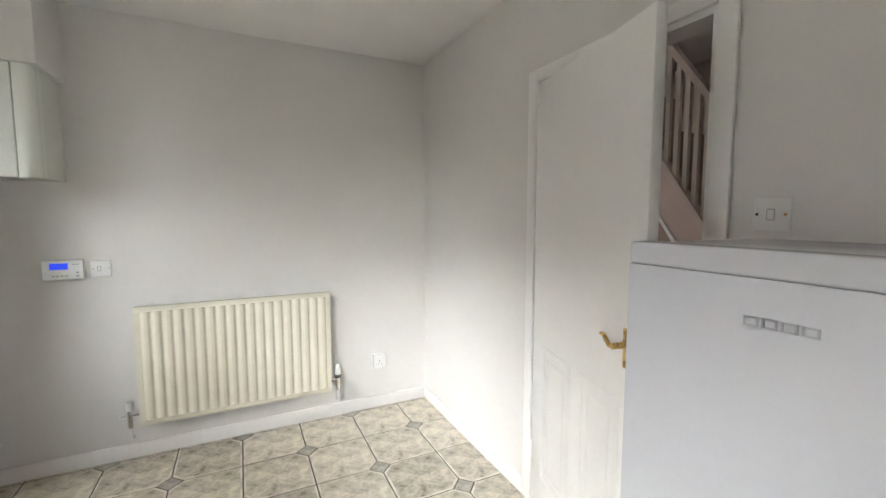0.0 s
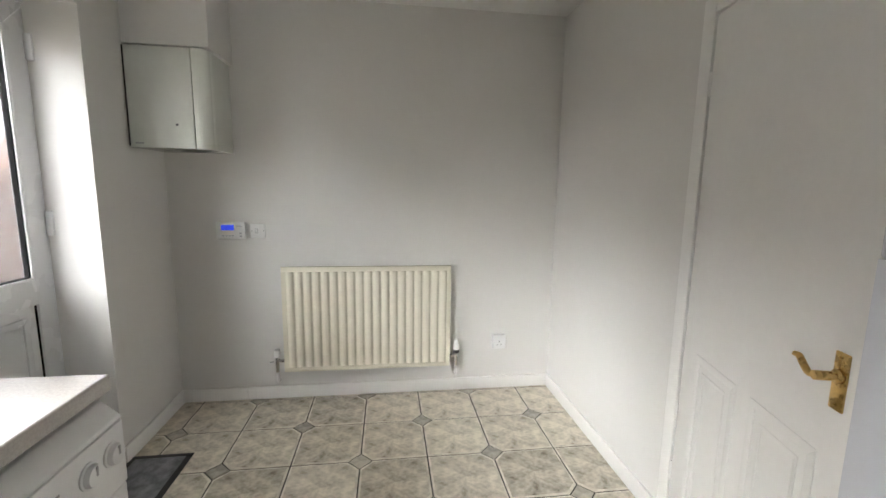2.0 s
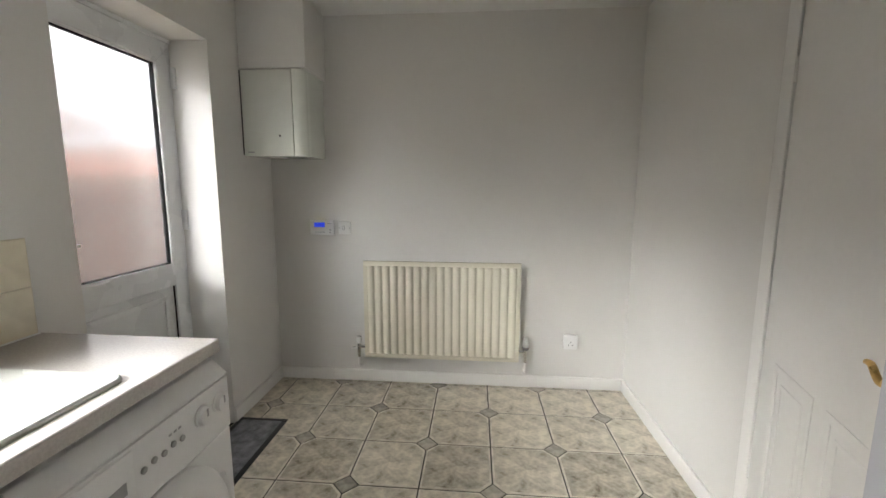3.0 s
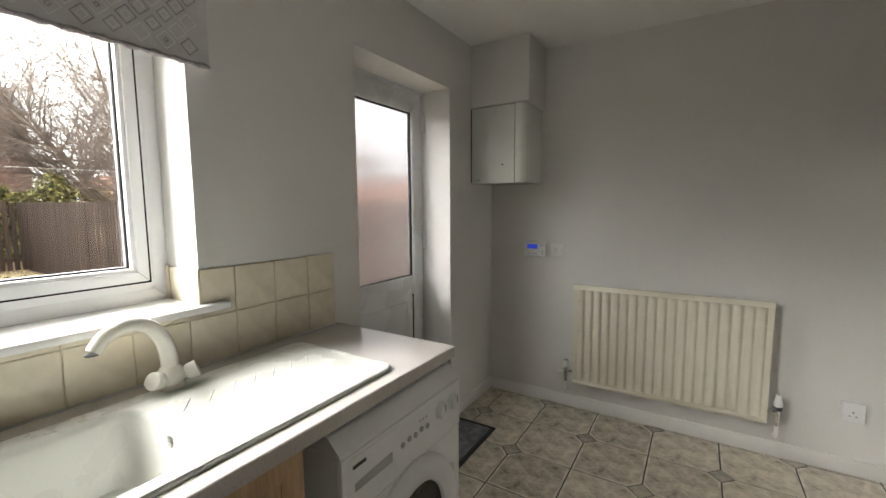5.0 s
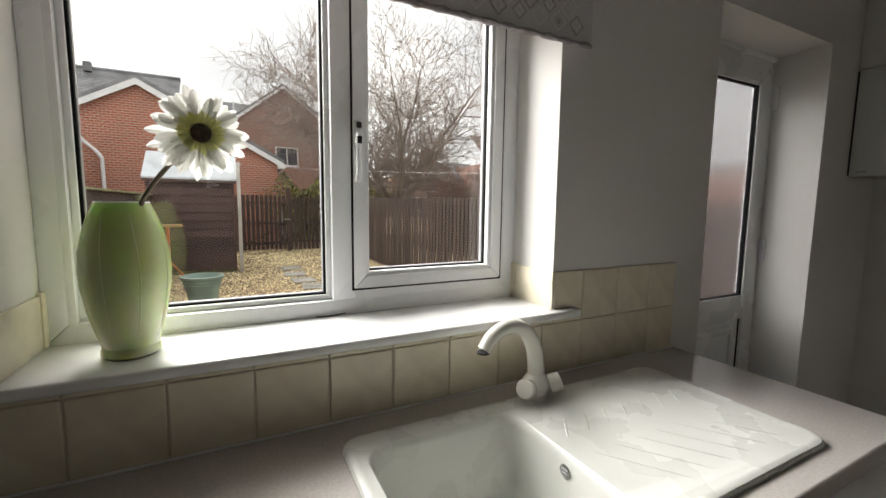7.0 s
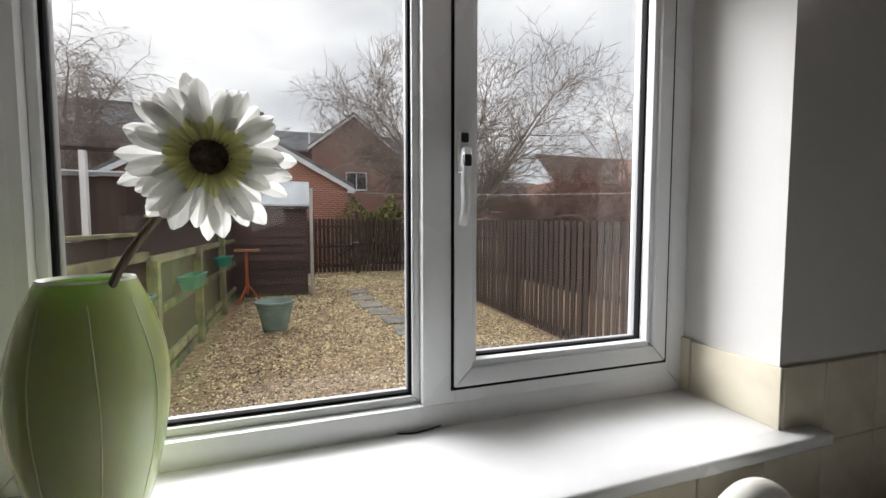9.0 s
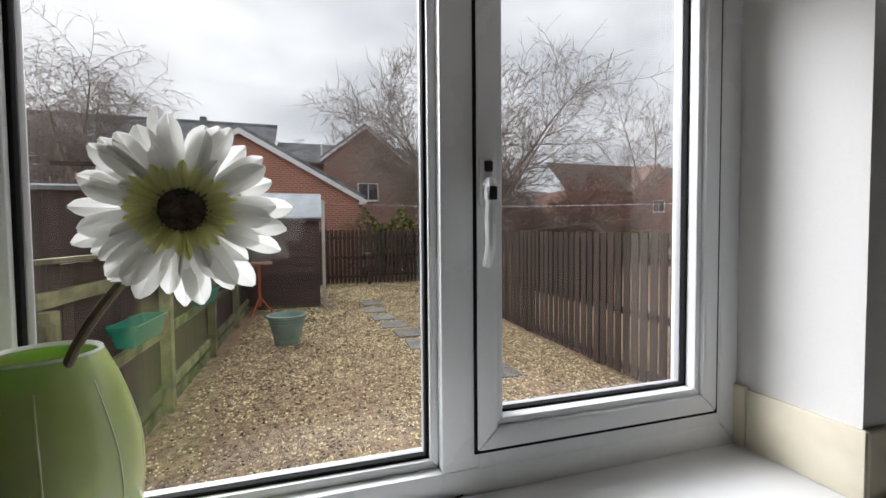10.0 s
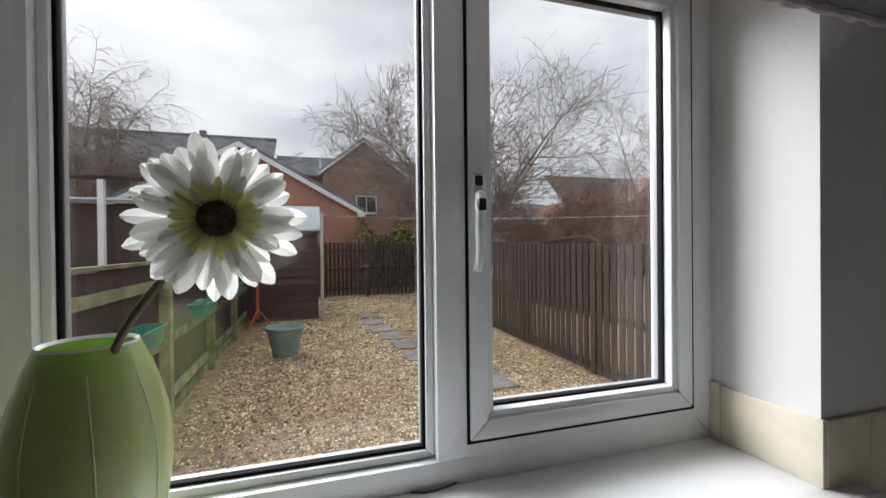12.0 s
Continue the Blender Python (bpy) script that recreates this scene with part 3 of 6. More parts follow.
prism(b, [(CX - 0.006 + 0.006 * math.sin(a), CZ - 0.006 + 0.006 * math.cos(a)) for a in [k * math.pi / 10 for k in range(6)]] + [(CX, CZ - 0.04), (CX - 0.006, CZ - 0.04)], "y", YS, CY1)
part("front_edge", b, M_worktop, wt)
part("end_strip", boxed(XW + 0.006, CX - 0.008, CY1, CY1 + 0.0015, CZ - 0.039, CZ - 0.001), M_worktop, wt)
part("sealant", boxed(XW + 0.0078, XW + 0.012, YS, 1.285, CZ, CZ + 0.004), M_plastic, wt)

# cream wall tiles
TY0, TP = -0.4, 0.1545
spl = thing("splashback", (XW, 0.12, CZ), "cream glazed tile splashback with pale grout lines", "tiles", kind="structure")
b = bmesh.new()
box(b, XW + 0.0005, XW + 0.003, YS, 1.285, CZ + 0.001, 1.0855), box(b, XW + 0.0005, XW + 0.003, WY1, 1.285, 1.0855, 1.222), box(b, XW + 0.0005, XW + 0.003, YS, WY0, 1.0855, 1.222)
part("grout", b, M_grout, spl)
tile_meshes = {}
def wall_tile(y0, y1, z0, z1):
    key = (round(y1 - y0, 3), round(z1 - z0, 3))
    if key not in tile_meshes:
        t = bmesh.new()
        hy, hz = key[0] / 2 - 0.0012, key[1] / 2 - 0.0012
        lo = [t.verts.new((0.0, y, z)) for y, z in ((-hy, -hz), (hy, -hz), (hy, hz), (-hy, hz))]
        mi = [t.verts.new((0.0045, y, z)) for y, z in ((-hy, -hz), (hy, -hz), (hy, hz), (-hy, hz))]
        hi = [t.verts.new((0.0062, y, z)) for y, z in ((-hy + .003, -hz + .003), (hy - .003, -hz + .003), (hy - .003, hz - .003), (-hy + .003, hz - .003))]
        t.faces.new(hi)
        for a, c in ((lo, mi), (mi, hi)):
            for i in range(4):
                t.faces.new((a[i], a[(i + 1) % 4], c[(i + 1) % 4], c[i]))
        me = bpy.data.meshes.new("tile")
        t.to_mesh(me), t.free()
        me.materials.append(M_cream)
        tile_meshes[key] = me
    piece("tile", tile_meshes[key], spl, (XW + 0.0015, (y0 + y1) / 2, (z0 + z1) / 2))
ys = [TY0 + TP * k for k in range(-6, 11)] + [1.285]
for y0, y1 in zip(ys, ys[1:]):
    if y1 < YS + 0.02:
        continue
    wall_tile(max(y0, YS), y1, CZ + 0.002, 1.066)
    if y0 >= WY1 - 0.06:
        wall_tile(max(y0, WY1 + 0.001), y1, 1.066, 1.222)
    elif y1 <= WY0 + 0.06:
        wall_tile(max(y0, YS), min(y1, WY0 - 0.001), 1.066, 1.222)
    else:
        wall_tile(y0, y1, 1.066, 1.0855)
# reveal tiles, one at each side of the window
for ya, yb in ((WY1 - 0.008, WY1 - 0.0005), (WY0 + 0.0005, WY0 + 0.008)):
    single("reveal_tile", boxed(-1.291, XW + 0.0078, ya, yb, 1.1105, 1.222, 0.002), M_cream, "cream glazed tile lining the window reveal", "tile", kind="structure")
    yc = (ya - 0.002, yb) if ya > 0 else (ya, yb + 0.002)
    single("reveal_tile", boxed(-1.319, -1.2925, yc[0], yc[1], 1.1105, 1.226, 0.002), M_cream, "narrow cream tile strip beside the window frame", "tile", kind="structure")

# ---- sink ----
def rounded(x0, x1, y0, y1, r, n=5):
    pts = []
    for cx, cy, a0 in ((x1 - r, y1 - r, 0), (x0 + r, y1 - r, 90), (x0 + r, y0 + r, 180), (x1 - r, y0 + r, 270)):
        pts += [(cx + r * math.cos(radians(a0 + 90 * k / n)), cy + r * math.sin(radians(a0 + 90 * k / n))) for k in range(n + 1)]
    return pts
def loft(b, rings, cap0=False, cap1=True):
    R = [[b.verts.new(p) for p in r] for r in rings]
    for a, c in zip(R, R[1:]):
        for i in range(len(a)):
            j = (i + 1) % len(a)
            b.faces.new((a[i], a[j], c[j], c[i]))
    if cap0:
        b.faces.new(R[0][::-1])
    if cap1:
        b.faces.new(R[-1])
    return R
snk = thing("kitchen_sink", (-0.79, 0.54, CZ), "off-white composite sink with a ribbed drainer", "sink")
b = bmesh.new()
outer = lambda e, z: [(x, y, z) for x, y in rounded(SX0 + e, SX1 - e, SY0 + e, SY1 - e, max(0.045 - e, 0.01))]
R = loft(b, [outer(0, CZ + 0.0005), outer(0, CZ + 0.006), outer(0.004, CZ + 0.0115), outer(0.012, CZ + 0.014), outer(0.02, CZ + 0.0125), outer(0.026, CZ + 0.0105)], cap1=False)
mouth = lambda e, z: [(x, y, z) for x, y in rounded(BX0 + e, BX1 - e, BY0 + e, BY1 - e, 0.05)]
B = loft(b, [mouth(0, CZ + 0.0105), mouth(0.004, CZ + 0.007), mouth(0.01, CZ - 0.01), mouth(0.02, CZ - 0.14), mouth(0.035, CZ - 0.165), mouth(0.07, CZ - 0.175)])
def ring_edges(r):
    return [b.edges.get((r[i], r[(i + 1) % len(r)])) for i in range(len(r))]
bmesh.ops.triangle_fill(b, edges=ring_edges(R[-1]) + ring_edges(B[0]), use_beauty=True)
part("basin", b, M_sink, snk)
def drainer_rib(x0, y0, x1, y1):
    b = bmesh.new()
    sweep(b, [Vector((x0, y0, CZ + 0.0088)).lerp(Vector((x1, y1, CZ + 0.0088)), k / 6) for k in range(7)], [0.001, 0.003, 0.0034, 0.0034, 0.0034, 0.003, 0.001], 8)
    part("drainer_rib", b, M_sink, snk)
for i in range(7):
    y = 0.505 + i * 0.0635
    drainer_rib(-0.77, y, -0.60 - (0.06 if i == 6 else 0), min(y + 0.125, 0.985))
for i in range(7):
    y = 0.5 + i * 0.063
    drainer_rib(-0.81, y, -0.89, y + 0.062)
b = bmesh.new()
lathe(b, ((0.015, 0), (0.015, 0.002), (0.012, 0.003)), 18, m=pose(-0.768, BY1 - 0.0115, 0.888, 90, 0, 0))
ov = part("overflow", b, M_chrome, snk)
b = bmesh.new()
for i in range(3):
    box(b, -0.776, -0.760, BY1 - 0.0162, BY1 - 0.0155, 0.879 + 0.007 * i, 0.882 + 0.007 * i)
part("overflow_slot", b, M_grey, ov)
b = bmesh.new()
lathe(b, ((0.045, 0), (0.045, 0.003), (0.035, 0.004), (0.03, 0.001)), 22, at=(-0.79, 0.26, CZ - 0.1755))
part("drain", b, M_chrome, snk)

# ---- mixer tap ----
TX, TYY = -1.0, 0.567
M_tap = material("white_enamel_tap", (0.78, 0.76, 0.69), 0.2, var=0.02, bump=0.01, coat=0.3)
tap = thing("mixer_tap", (TX, TYY, CZ + 0.012), "white enamelled swan-neck mixer tap with two knobs", "tap")
b = bmesh.new()
lathe(b, ((0.034, CZ + 0.01), (0.034, CZ + 0.018), (0.031, CZ + 0.024), (0.036, CZ + 0.04), (0.034, CZ + 0.056), (0.025, CZ + 0.07), (0.018, CZ + 0.078)), 20, at=(TX, TYY, 0))
part("body", b, M_tap, tap)
b = bmesh.new()
dx, dy = 0.085, -0.996
pts = spline([(TX + dx * s, TYY + dy * s, z) for s, z in ((0.0, 0.965), (0.002, 1.01), (0.014, 1.06), (0.045, 1.104), (0.095, 1.122), (0.145, 1.106), (0.172, 1.075))], 6)
sweep(b, pts, [0.0225 - 0.006 * i / len(pts) for i in range(len(pts))], 14)
part("spout", b, M_tap, tap)
b = bmesh.new()
lathe(b, ((0.0155, 0), (0.0155, -0.004)), 14, at=(TX + dx * 0.1735, TYY + dy * 0.1735, 1.0725))
part("aerator", b, M_dark, tap)
for s in (-1, 1):
    b = bmesh.new()
    ax = Vector((0.42, 0.9 * s, 0.32)).normalized()
    m = ax.to_track_quat("Z", "Y").to_matrix().to_4x4()
    lathe(b, ((0.014, 0.015), (0.014, 0.036), (0.019, 0.037), (0.0235, 0.043), (0.0245, 0.064), (0.0225, 0.0675), (0.008, 0.0685)), 16, at=(TX, TYY, 0.942), m=m)
    part("knob", b, M_tap, tap)

# ---- units and washing machine below the worktop ----
def base_unit(y0, y1, label):
    u = thing("base_unit", ((XW + CX) / 2, (y0 + y1) / 2, 0), label, "cabinet", "base units")
    part("body", boxed(-1.08, -0.555, y0 + 0.001, y1 - 0.001, 0.12, 0.715), M_gloss, u)
    part("front_rail", boxed(-0.6, -0.555, y0 + 0.001, y1 - 0.001, 0.715, 0.8695), M_oak, u)
    d = part("door", boxed(-0.553, -0.533, y0 + 0.003, y1 - 0.003, 0.13, 0.865, 0.003), M_oak, u, "pale oak cabinet door")
    b = bmesh.new()
    ring_frame(b, -0.534, -0.529, y0 + 0.003, y1 - 0.003, 0.13, 0.865, 0.06, 0.0015)
    part("rail", b, M_oak, d)
    part("plinth", boxed(-0.62, -0.605, y0, y1, 0.0, 0.119), M_oak, u)
for y0, y1 in ((0.08, 0.63), (-0.52, 0.08), (-1.12, -0.52)):
    base_unit(y0, y1, "pale oak kitchen base unit below the worktop")

wm = thing("washing_machine", (-0.78, 0.97, 0), "white front-loading washing machine under the worktop", "washing machine")
V0, V1, VX = 0.694, 1.276, -0.478
part("body", boxed(-1.06, VX - 0.016, V0 + 0.004, V1 - 0.004, 0.012, 0.8, 0.004), M_wm, wm)
part("front", boxed(VX - 0.018, VX, V0 + 0.003, V1 - 0.003, 0.1, 0.632, 0.006), M_wm, wm)
part("plinth", boxed(VX - 0.024, VX - 0.006, V0 + 0.008, V1 - 0.008, 0.012, 0.098), M_wm, wm)
cp = part("control_panel", boxed(VX - 0.018, VX + 0.002, V0 + 0.002, V1 - 0.002, 0.6345, 0.801, 0.004), M_wm, wm)
b = bmesh.new()
prism(b, ((VX + 0.001, 0.8035), (VX - 0.002, 0.812), (-0.522, 0.851), (-0.54, 0.854), (-1.06, 0.854), (-1.06, 0.8035)), "y", V0, V1)
bmesh.ops.bevel(b, geom=[e for e in b.edges if e.calc_length() > 0.02], offset=0.004, segments=2, affect="EDGES", profile=0.5)
part("top", b, M_wm, wm)
part("drawer", boxed(VX + 0.0015, VX + 0.0045, V0 + 0.02, V0 + 0.215, 0.65, 0.792, 0.0012), M_wm, cp, "detergent drawer front")
b = bmesh.new()
prism(b, ((0.735, 0.7), (0.885, 0.7), (0.885, 0.73), (0.87, 0.73), (0.735, 0.722)), "x", VX + 0.0035, VX + 0.0052)
part("drawer_grip", b, M_grey, cp, "grey recessed drawer grip")
for y in (1.144, 1.222):
    b = bmesh.new()
    lathe(b, ((0.03, 0), (0.03, 0.004), (0.026, 0.006), (0.024, 0.018), (0.012, 0.02)), 24, m=pose(VX + 0.002, y, 0.738, 0, 90, 0))
    dial = part("dial", b, M_wm, cp)
    part("pointer", boxed(VX + 0.021, VX + 0.0228, y - 0.003, y + 0.003, 0.738, 0.76), M_grey, dial)
for i in range(5):
    b = bmesh.new()
    lathe(b, ((0.0085, 0), (0.0085, 0.004), (0.0065, 0.0055)), 12, m=pose(VX + 0.002, 0.935 + 0.032 * i, 0.722 + 0.004 * (i % 2), 0, 90, 0))
    part("button", b, M_grey, cp)
for y0, y1, z0, z1 in ((0.73, 0.778, 0.762, 0.772), (0.86, 0.892, 0.757, 0.762), (1.02, 1.03, 0.752, 0.758), (1.037, 1.047, 0.752, 0.758), (1.054, 1.064, 0.752, 0.758)):
    part("mark", boxed(VX + 0.0018, VX + (0.0052 if y0 < 0.8 else 0.0026), y0, y1, z0, z1), M_dark if y0 < 0.8 else M_grey, cp)
b = bmesh.new()
WC = (VX, 0.985, 0.412)
lathe(b, ((0.232, 0.0), (0.232, 0.01), (0.222, 0.024), (0.2, 0.032), (0.172, 0.03), (0.155, 0.02), (0.15, 0.002)), 56, m=pose(*WC, 0, 90, 0), cap=False)
wd = part("porthole", b, M_wm, wm, "round white door ring")
b = bmesh.new()
lathe(b, ((0.151, 0.001), (0.15, 0.01), (0.12, 0.004), (0.06, 0.003), (0.01, 0.0025)), 40, m=pose(*WC, 0, 90, 0))
part("porthole_glass", b, M_darkglass, wd)
b = bmesh.new()
sweep(b, spline([(VX + 0.012, 0.985 + 0.236 * math.cos(a), 0.412 + 0.236 * math.sin(a)) for a in (0.45, 0.3, 0.1, -0.1)], 4), 0.012, 8)
part("porthole_handle", b, M_wm, wd)
for y in (V0 + 0.06, V1 - 0.06):
    for x in (-0.55, -1.0):
        b = bmesh.new()
        lathe(b, ((0.02, 0.0), (0.02, 0.013)), 12, at=(x, y, 0))
        part("foot", b, M_dark, wm)

# ---- radiator ----
RX0, RX1, RZ0, RZ1, RY = -0.471, 0.599, 0.204, 0.893, 2.826
rad = thing("radiator", ((RX0 + RX1) / 2, YN, RZ0), "cream enamelled ribbed panel radiator on the wall", "radiator")
NR = 19
prof = []
PW = (RX1 - RX0 - 0.05) / NR
for i in range(NR):
    x = RX0 + 0.025 + i * PW
    prof += [(x, 0.0), (x + 0.1 * PW, -0.0006), (x + 0.22 * PW, -0.0032), (x + 0.34 * PW, -0.007), (x + 0.46 * PW, -0.009), (x + 0.7 * PW, -0.009), (x + 0.8 * PW, -0.0068), (x + 0.9 * PW, -0.0022)]
prof.append((RX0 + 0.025 + NR * PW, 0.0))
b = bmesh.new()
levels = ((RZ0 + 0.028, 0.0), (RZ0 + 0.05, 1.5), (RZ1 - 0.055, 1.5), (RZ1 - 0.032, 0.0))
rows = [[b.verts.new((x, RY + d * f, z)) for x, d in prof] for z, f in levels]
for a, c in zip(rows, rows[1:]):
    for i in range(len(prof) - 1):
        b.faces.new((a[i], a[i + 1], c[i + 1], c[i]))
box(b, RX0, RX1, RY - 0.002, RY + 0.01, RZ0, RZ0 + 0.03, 0.004), box(b, RX0, RX1, RY - 0.002, RY + 0.01, RZ1 - 0.034, RZ1, 0.004)
box(b, RX0, RX0 + 0.027, RY - 0.001, RY + 0.01, RZ0 + 0.028, RZ1 - 0.03), box(b, RX1 - 0.027, RX1, RY - 0.001, RY + 0.01, RZ0 + 0.028, RZ1 - 0.03)
part("panel", b, M_rad, rad)
part("back_panel", boxed(RX0 + 0.004, RX1 - 0.004, RY + 0.012, RY + 0.028, RZ0 + 0.004, RZ1 - 0.004, 0.004), M_rad, rad)
for x in (RX0 + 0.2, RX1 - 0.2):
    part("bracket", boxed(x - 0.02, x + 0.02, RY + 0.028, YN, RZ0 + 0.1, RZ1 - 0.06), M_rad, rad)
def valve(x, s, tall, label):
    v = part("valve", sweep(bmesh.new(), ((x + s * 0.0, RY + 0.012, RZ0 + 0.075), (x + s * 0.05, RY + 0.012, RZ0 + 0.075)), 0.011, 10), M_chrome, rad, label)
    b = bmesh.new()
    lathe(b, ((0.012, RZ0 - 0.0), (0.014, RZ0 + 0.05), (0.014, RZ0 + 0.09), (0.011, RZ0 + 0.1)), 12, at=(x + s * 0.045, RY + 0.012, 0))
    part("valve_body", b, M_chrome, v)
    b = bmesh.new()
    if tall:
        lathe(b, ((0.016, RZ0 + 0.1), (0.02, RZ0 + 0.11), (0.02, RZ0 + 0.135), (0.013, RZ0 + 0.15), (0.011, RZ0 + 0.175)), 14, at=(x + s * 0.045, RY + 0.012, 0))
    else:
        lathe(b, ((0.018, RZ0 + 0.1), (0.019, RZ0 + 0.145), (0.015, RZ0 + 0.15)), 14, at=(x + s * 0.045, RY + 0.012, 0))
        sweep(b, ((x + s * 0.06, RY - 0.01, RZ0 + 0.075), (x + s * 0.085, RY - 0.025, RZ0 + 0.078)), 0.008, 8)
    part("valve_cap", b, M_plastic, v)
    if tall:
        b = bmesh.new()
        lathe(b, ((0.021, RZ0 + 0.088), (0.0225, RZ0 + 0.094), (0.0225, RZ0 + 0.106), (0.0205, RZ0 + 0.11)), 16, at=(x + s * 0.045, RY + 0.012, 0))
        part("valve_ring", b, M_dark, v)
    b = bmesh.new()
    sweep(b, spline(((x + s * 0.045, RY + 0.012, RZ0 + 0.005), (x + s * 0.045, RY + 0.014, RZ0 - 0.05), (x + s * 0.045, RY + 0.03, RZ0 - 0.075), (x + s * 0.045, YN + 0.005, RZ0 - 0.08)), 5), 0.009, 10)
    part("pipe", b, M_gloss, v)
valve(RX0, -1, False, "chrome lockshield valve with white cap")
valve(RX1, 1, True, "chrome radiator valve with white cap")

# ---- boiler ----
bo = thing("boiler", (-0.92, YN, 1.572), "glossy white wall-hung boiler under boxing in the corner", "boiler")
b = bmesh.new()
prism(b, [(-1.112, YN - 0.002), (-1.112, 2.59), (-0.806, 2.59), (-0.78, 2.595), (-0.755, 2.61), (-0.738, 2.635), (-0.732, 2.67), (-0.732, YN - 0.002)], "z", 1.574, 2.0775)
part("casing", b, M_boiler, bo)
bd = part("door_panel", boxed(-1.116, -0.803, 2.566, 2.588, 1.572, 2.074, 0.006), M_boiler, bo)
b = bmesh.new()
prism(b, [(-0.799, 2.588), (-0.799, 2.567)] + [(-0.785 + 0.055 * math.sin(a), 2.622 - 0.055 * math.cos(a)) for a in [k * math.pi / 16 for k in range(9)]] + [(-0.733, 2.622)], "z", 1.573, 2.074)
part("side_panel", b, M_boiler, bo, "curved side panel")
part("edge_strip", boxed(-1.1185, -1.1125, 2.563, 2.5665, 1.58, 2.07), M_dark, bo)
b = bmesh.new()
lathe(b, ((0.006, 0), (0.006, 0.003)), 12, m=pose(-0.885, 2.566, 1.692, 90, 0, 0))
part("lock", b, M_dark, bd)
part("badge", boxed(-1.09, -1.05, 2.5648, 2.5662, 1.592, 1.6), M_grey, bd)

# ---- wall fittings ----
th = thing("thermostat", (-0.745, YN, 1.067), "white heating programmer with a lit blue display", "thermostat")
part("body", boxed(-0.828, -0.66, YN - 0.03, YN, 1.067, 1.172, 0.006), M_plastic, th)
part("display", boxed(-0.797, -0.722, YN - 0.0312, YN - 0.0295, 1.122, 1.155), M_lcd, th)
for i in range(4):
    part("button", boxed(-0.79 + i * 0.018, -0.779 + i * 0.018, YN - 0.032, YN - 0.0295, 1.085, 1.091, 0.0008), M_grey, th)
for z in (1.082, 1.1, ):
    part("button", boxed(-0.69, -0.678, YN - 0.032, YN - 0.0295, z, z + 0.008, 0.0008), M_grey, th)
part("lettering", boxed(-0.705, -0.675, YN - 0.0308, YN - 0.0298, 1.146, 1.15), M_grey, th)
th.location += Vector((-0.022, 0, -0.006))
sp = thing("fused_spur", (-0.592, YN, 1.071), "white fused switch plate beside the thermostat", "wall switch")
part("plate", boxed(-0.637, -0.549, YN - 0.011, YN, 1.073, 1.161, 0.004), M_plastic, sp)
# grey sheet stands in for the shade in the gap round the rocker
part("rocker_gap_shade", boxed(-0.6085, -0.5915, YN - 0.0116, YN - 0.0105, 1.1025, 1.1315), M_grey, sp)
part("rocker", boxed(-0.606, -0.594, YN - 0.014, YN - 0.0105, 1.105, 1.129, 0.0015), M_plastic, sp)
part("fuse_carrier", boxed(-0.578, -0.562, YN - 0.0135, YN - 0.0105, 1.1, 1.13, 0.001), M_plastic, sp)
for x in (-0.627, -0.558):
    b = bmesh.new()
    lathe(b, ((0.0035, 0), (0.003, 0.001)), 8, m=pose(x, YN - 0.011, 1.117, 90, 0, 0))
    part("screw", b, M_steel, sp)
sp.location += Vector((-0.019, 0, -0.006))
so = thing("power_socket", (0.93, YN, 0.325), "white single power socket with switch", "socket")
part("plate", boxed(0.888, 0.974, YN - 0.035, YN, 0.325, 0.42, 0.004), M_plastic, so)
part("faceplate", boxed(0.886, 0.976, YN - 0.043, YN - 0.034, 0.323, 0.422, 0.004), M_plastic, so)
b = bmesh.new()
for x0, x1, z0, z1 in ((0.928, 0.933, 0.37, 0.38), (0.914, 0.921, 0.352, 0.356), (0.94, 0.947, 0.352, 0.356)):
    box(b, x0, x1, YN - 0.0436, YN - 0.0428, z0, z1)
part("pin_slot", b, M_dark, so)
part("rocker", boxed(0.905, 0.916, YN - 0.047, YN - 0.0425, 0.395, 0.412, 0.0015), M_plastic, so)
so.location += Vector((0.017, 0, -0.024))
ls = thing("light_switch", (XE, 0.64, 1.365), "white single light switch with brass screws", "wall switch")
part("plate", boxed(XE - 0.011, XE, 0.597, 0.683, 1.362, 1.45, 0.004), M_plastic, ls)
# shaded gap behind this rocker, likewise put in as grey
part("rocker_gap_shade", boxed(XE - 0.0118, XE - 0.0105, 0.6305, 0.6495, 1.3905, 1.4205), M_grey, ls)
part("rocker", boxed(XE - 0.0145, XE - 0.0105, 0.633, 0.647, 1.393, 1.418, 0.0015), M_plastic, ls)
for y in (0.608, 0.672):
    b = bmesh.new()
    lathe(b, ((0.004, 0), (0.0035, 0.0012)), 10, m=pose(XE - 0.011, y, 1.406, 0, -90, 0))
    part("screw", b, M_dark if y > 0.65 else M_brass, ls)

# ---- fridge ----
fg = thing("fridge", (1.07, 0.39, 0), "white enamelled free-standing fridge beside the hall door", "fridge")
FX, FY0, FY1, FZ = 0.823, 0.118, 0.663, 1.349
part("body", boxed(FX + 0.05, XE - 0.035, FY0, FY1, 0.03, FZ - 0.004, 0.006), M_fridge, fg)
b = boxed(FX, FX + 0.045, FY0, FY1, 0.07, FZ - 0.0458, 0.0015, 2)
fd = part("door", b, M_fridge, fg)
part("top_cap", boxed(FX, FX + 0.06, FY0, FY1, FZ - 0.0455, FZ, 0.006, 3), M_fridge, fg)
part("door_gasket", boxed(FX + 0.045, FX + 0.05, FY0 + 0.006, FY1 - 0.006, 0.075, FZ - 0.05), M_grey, fg)
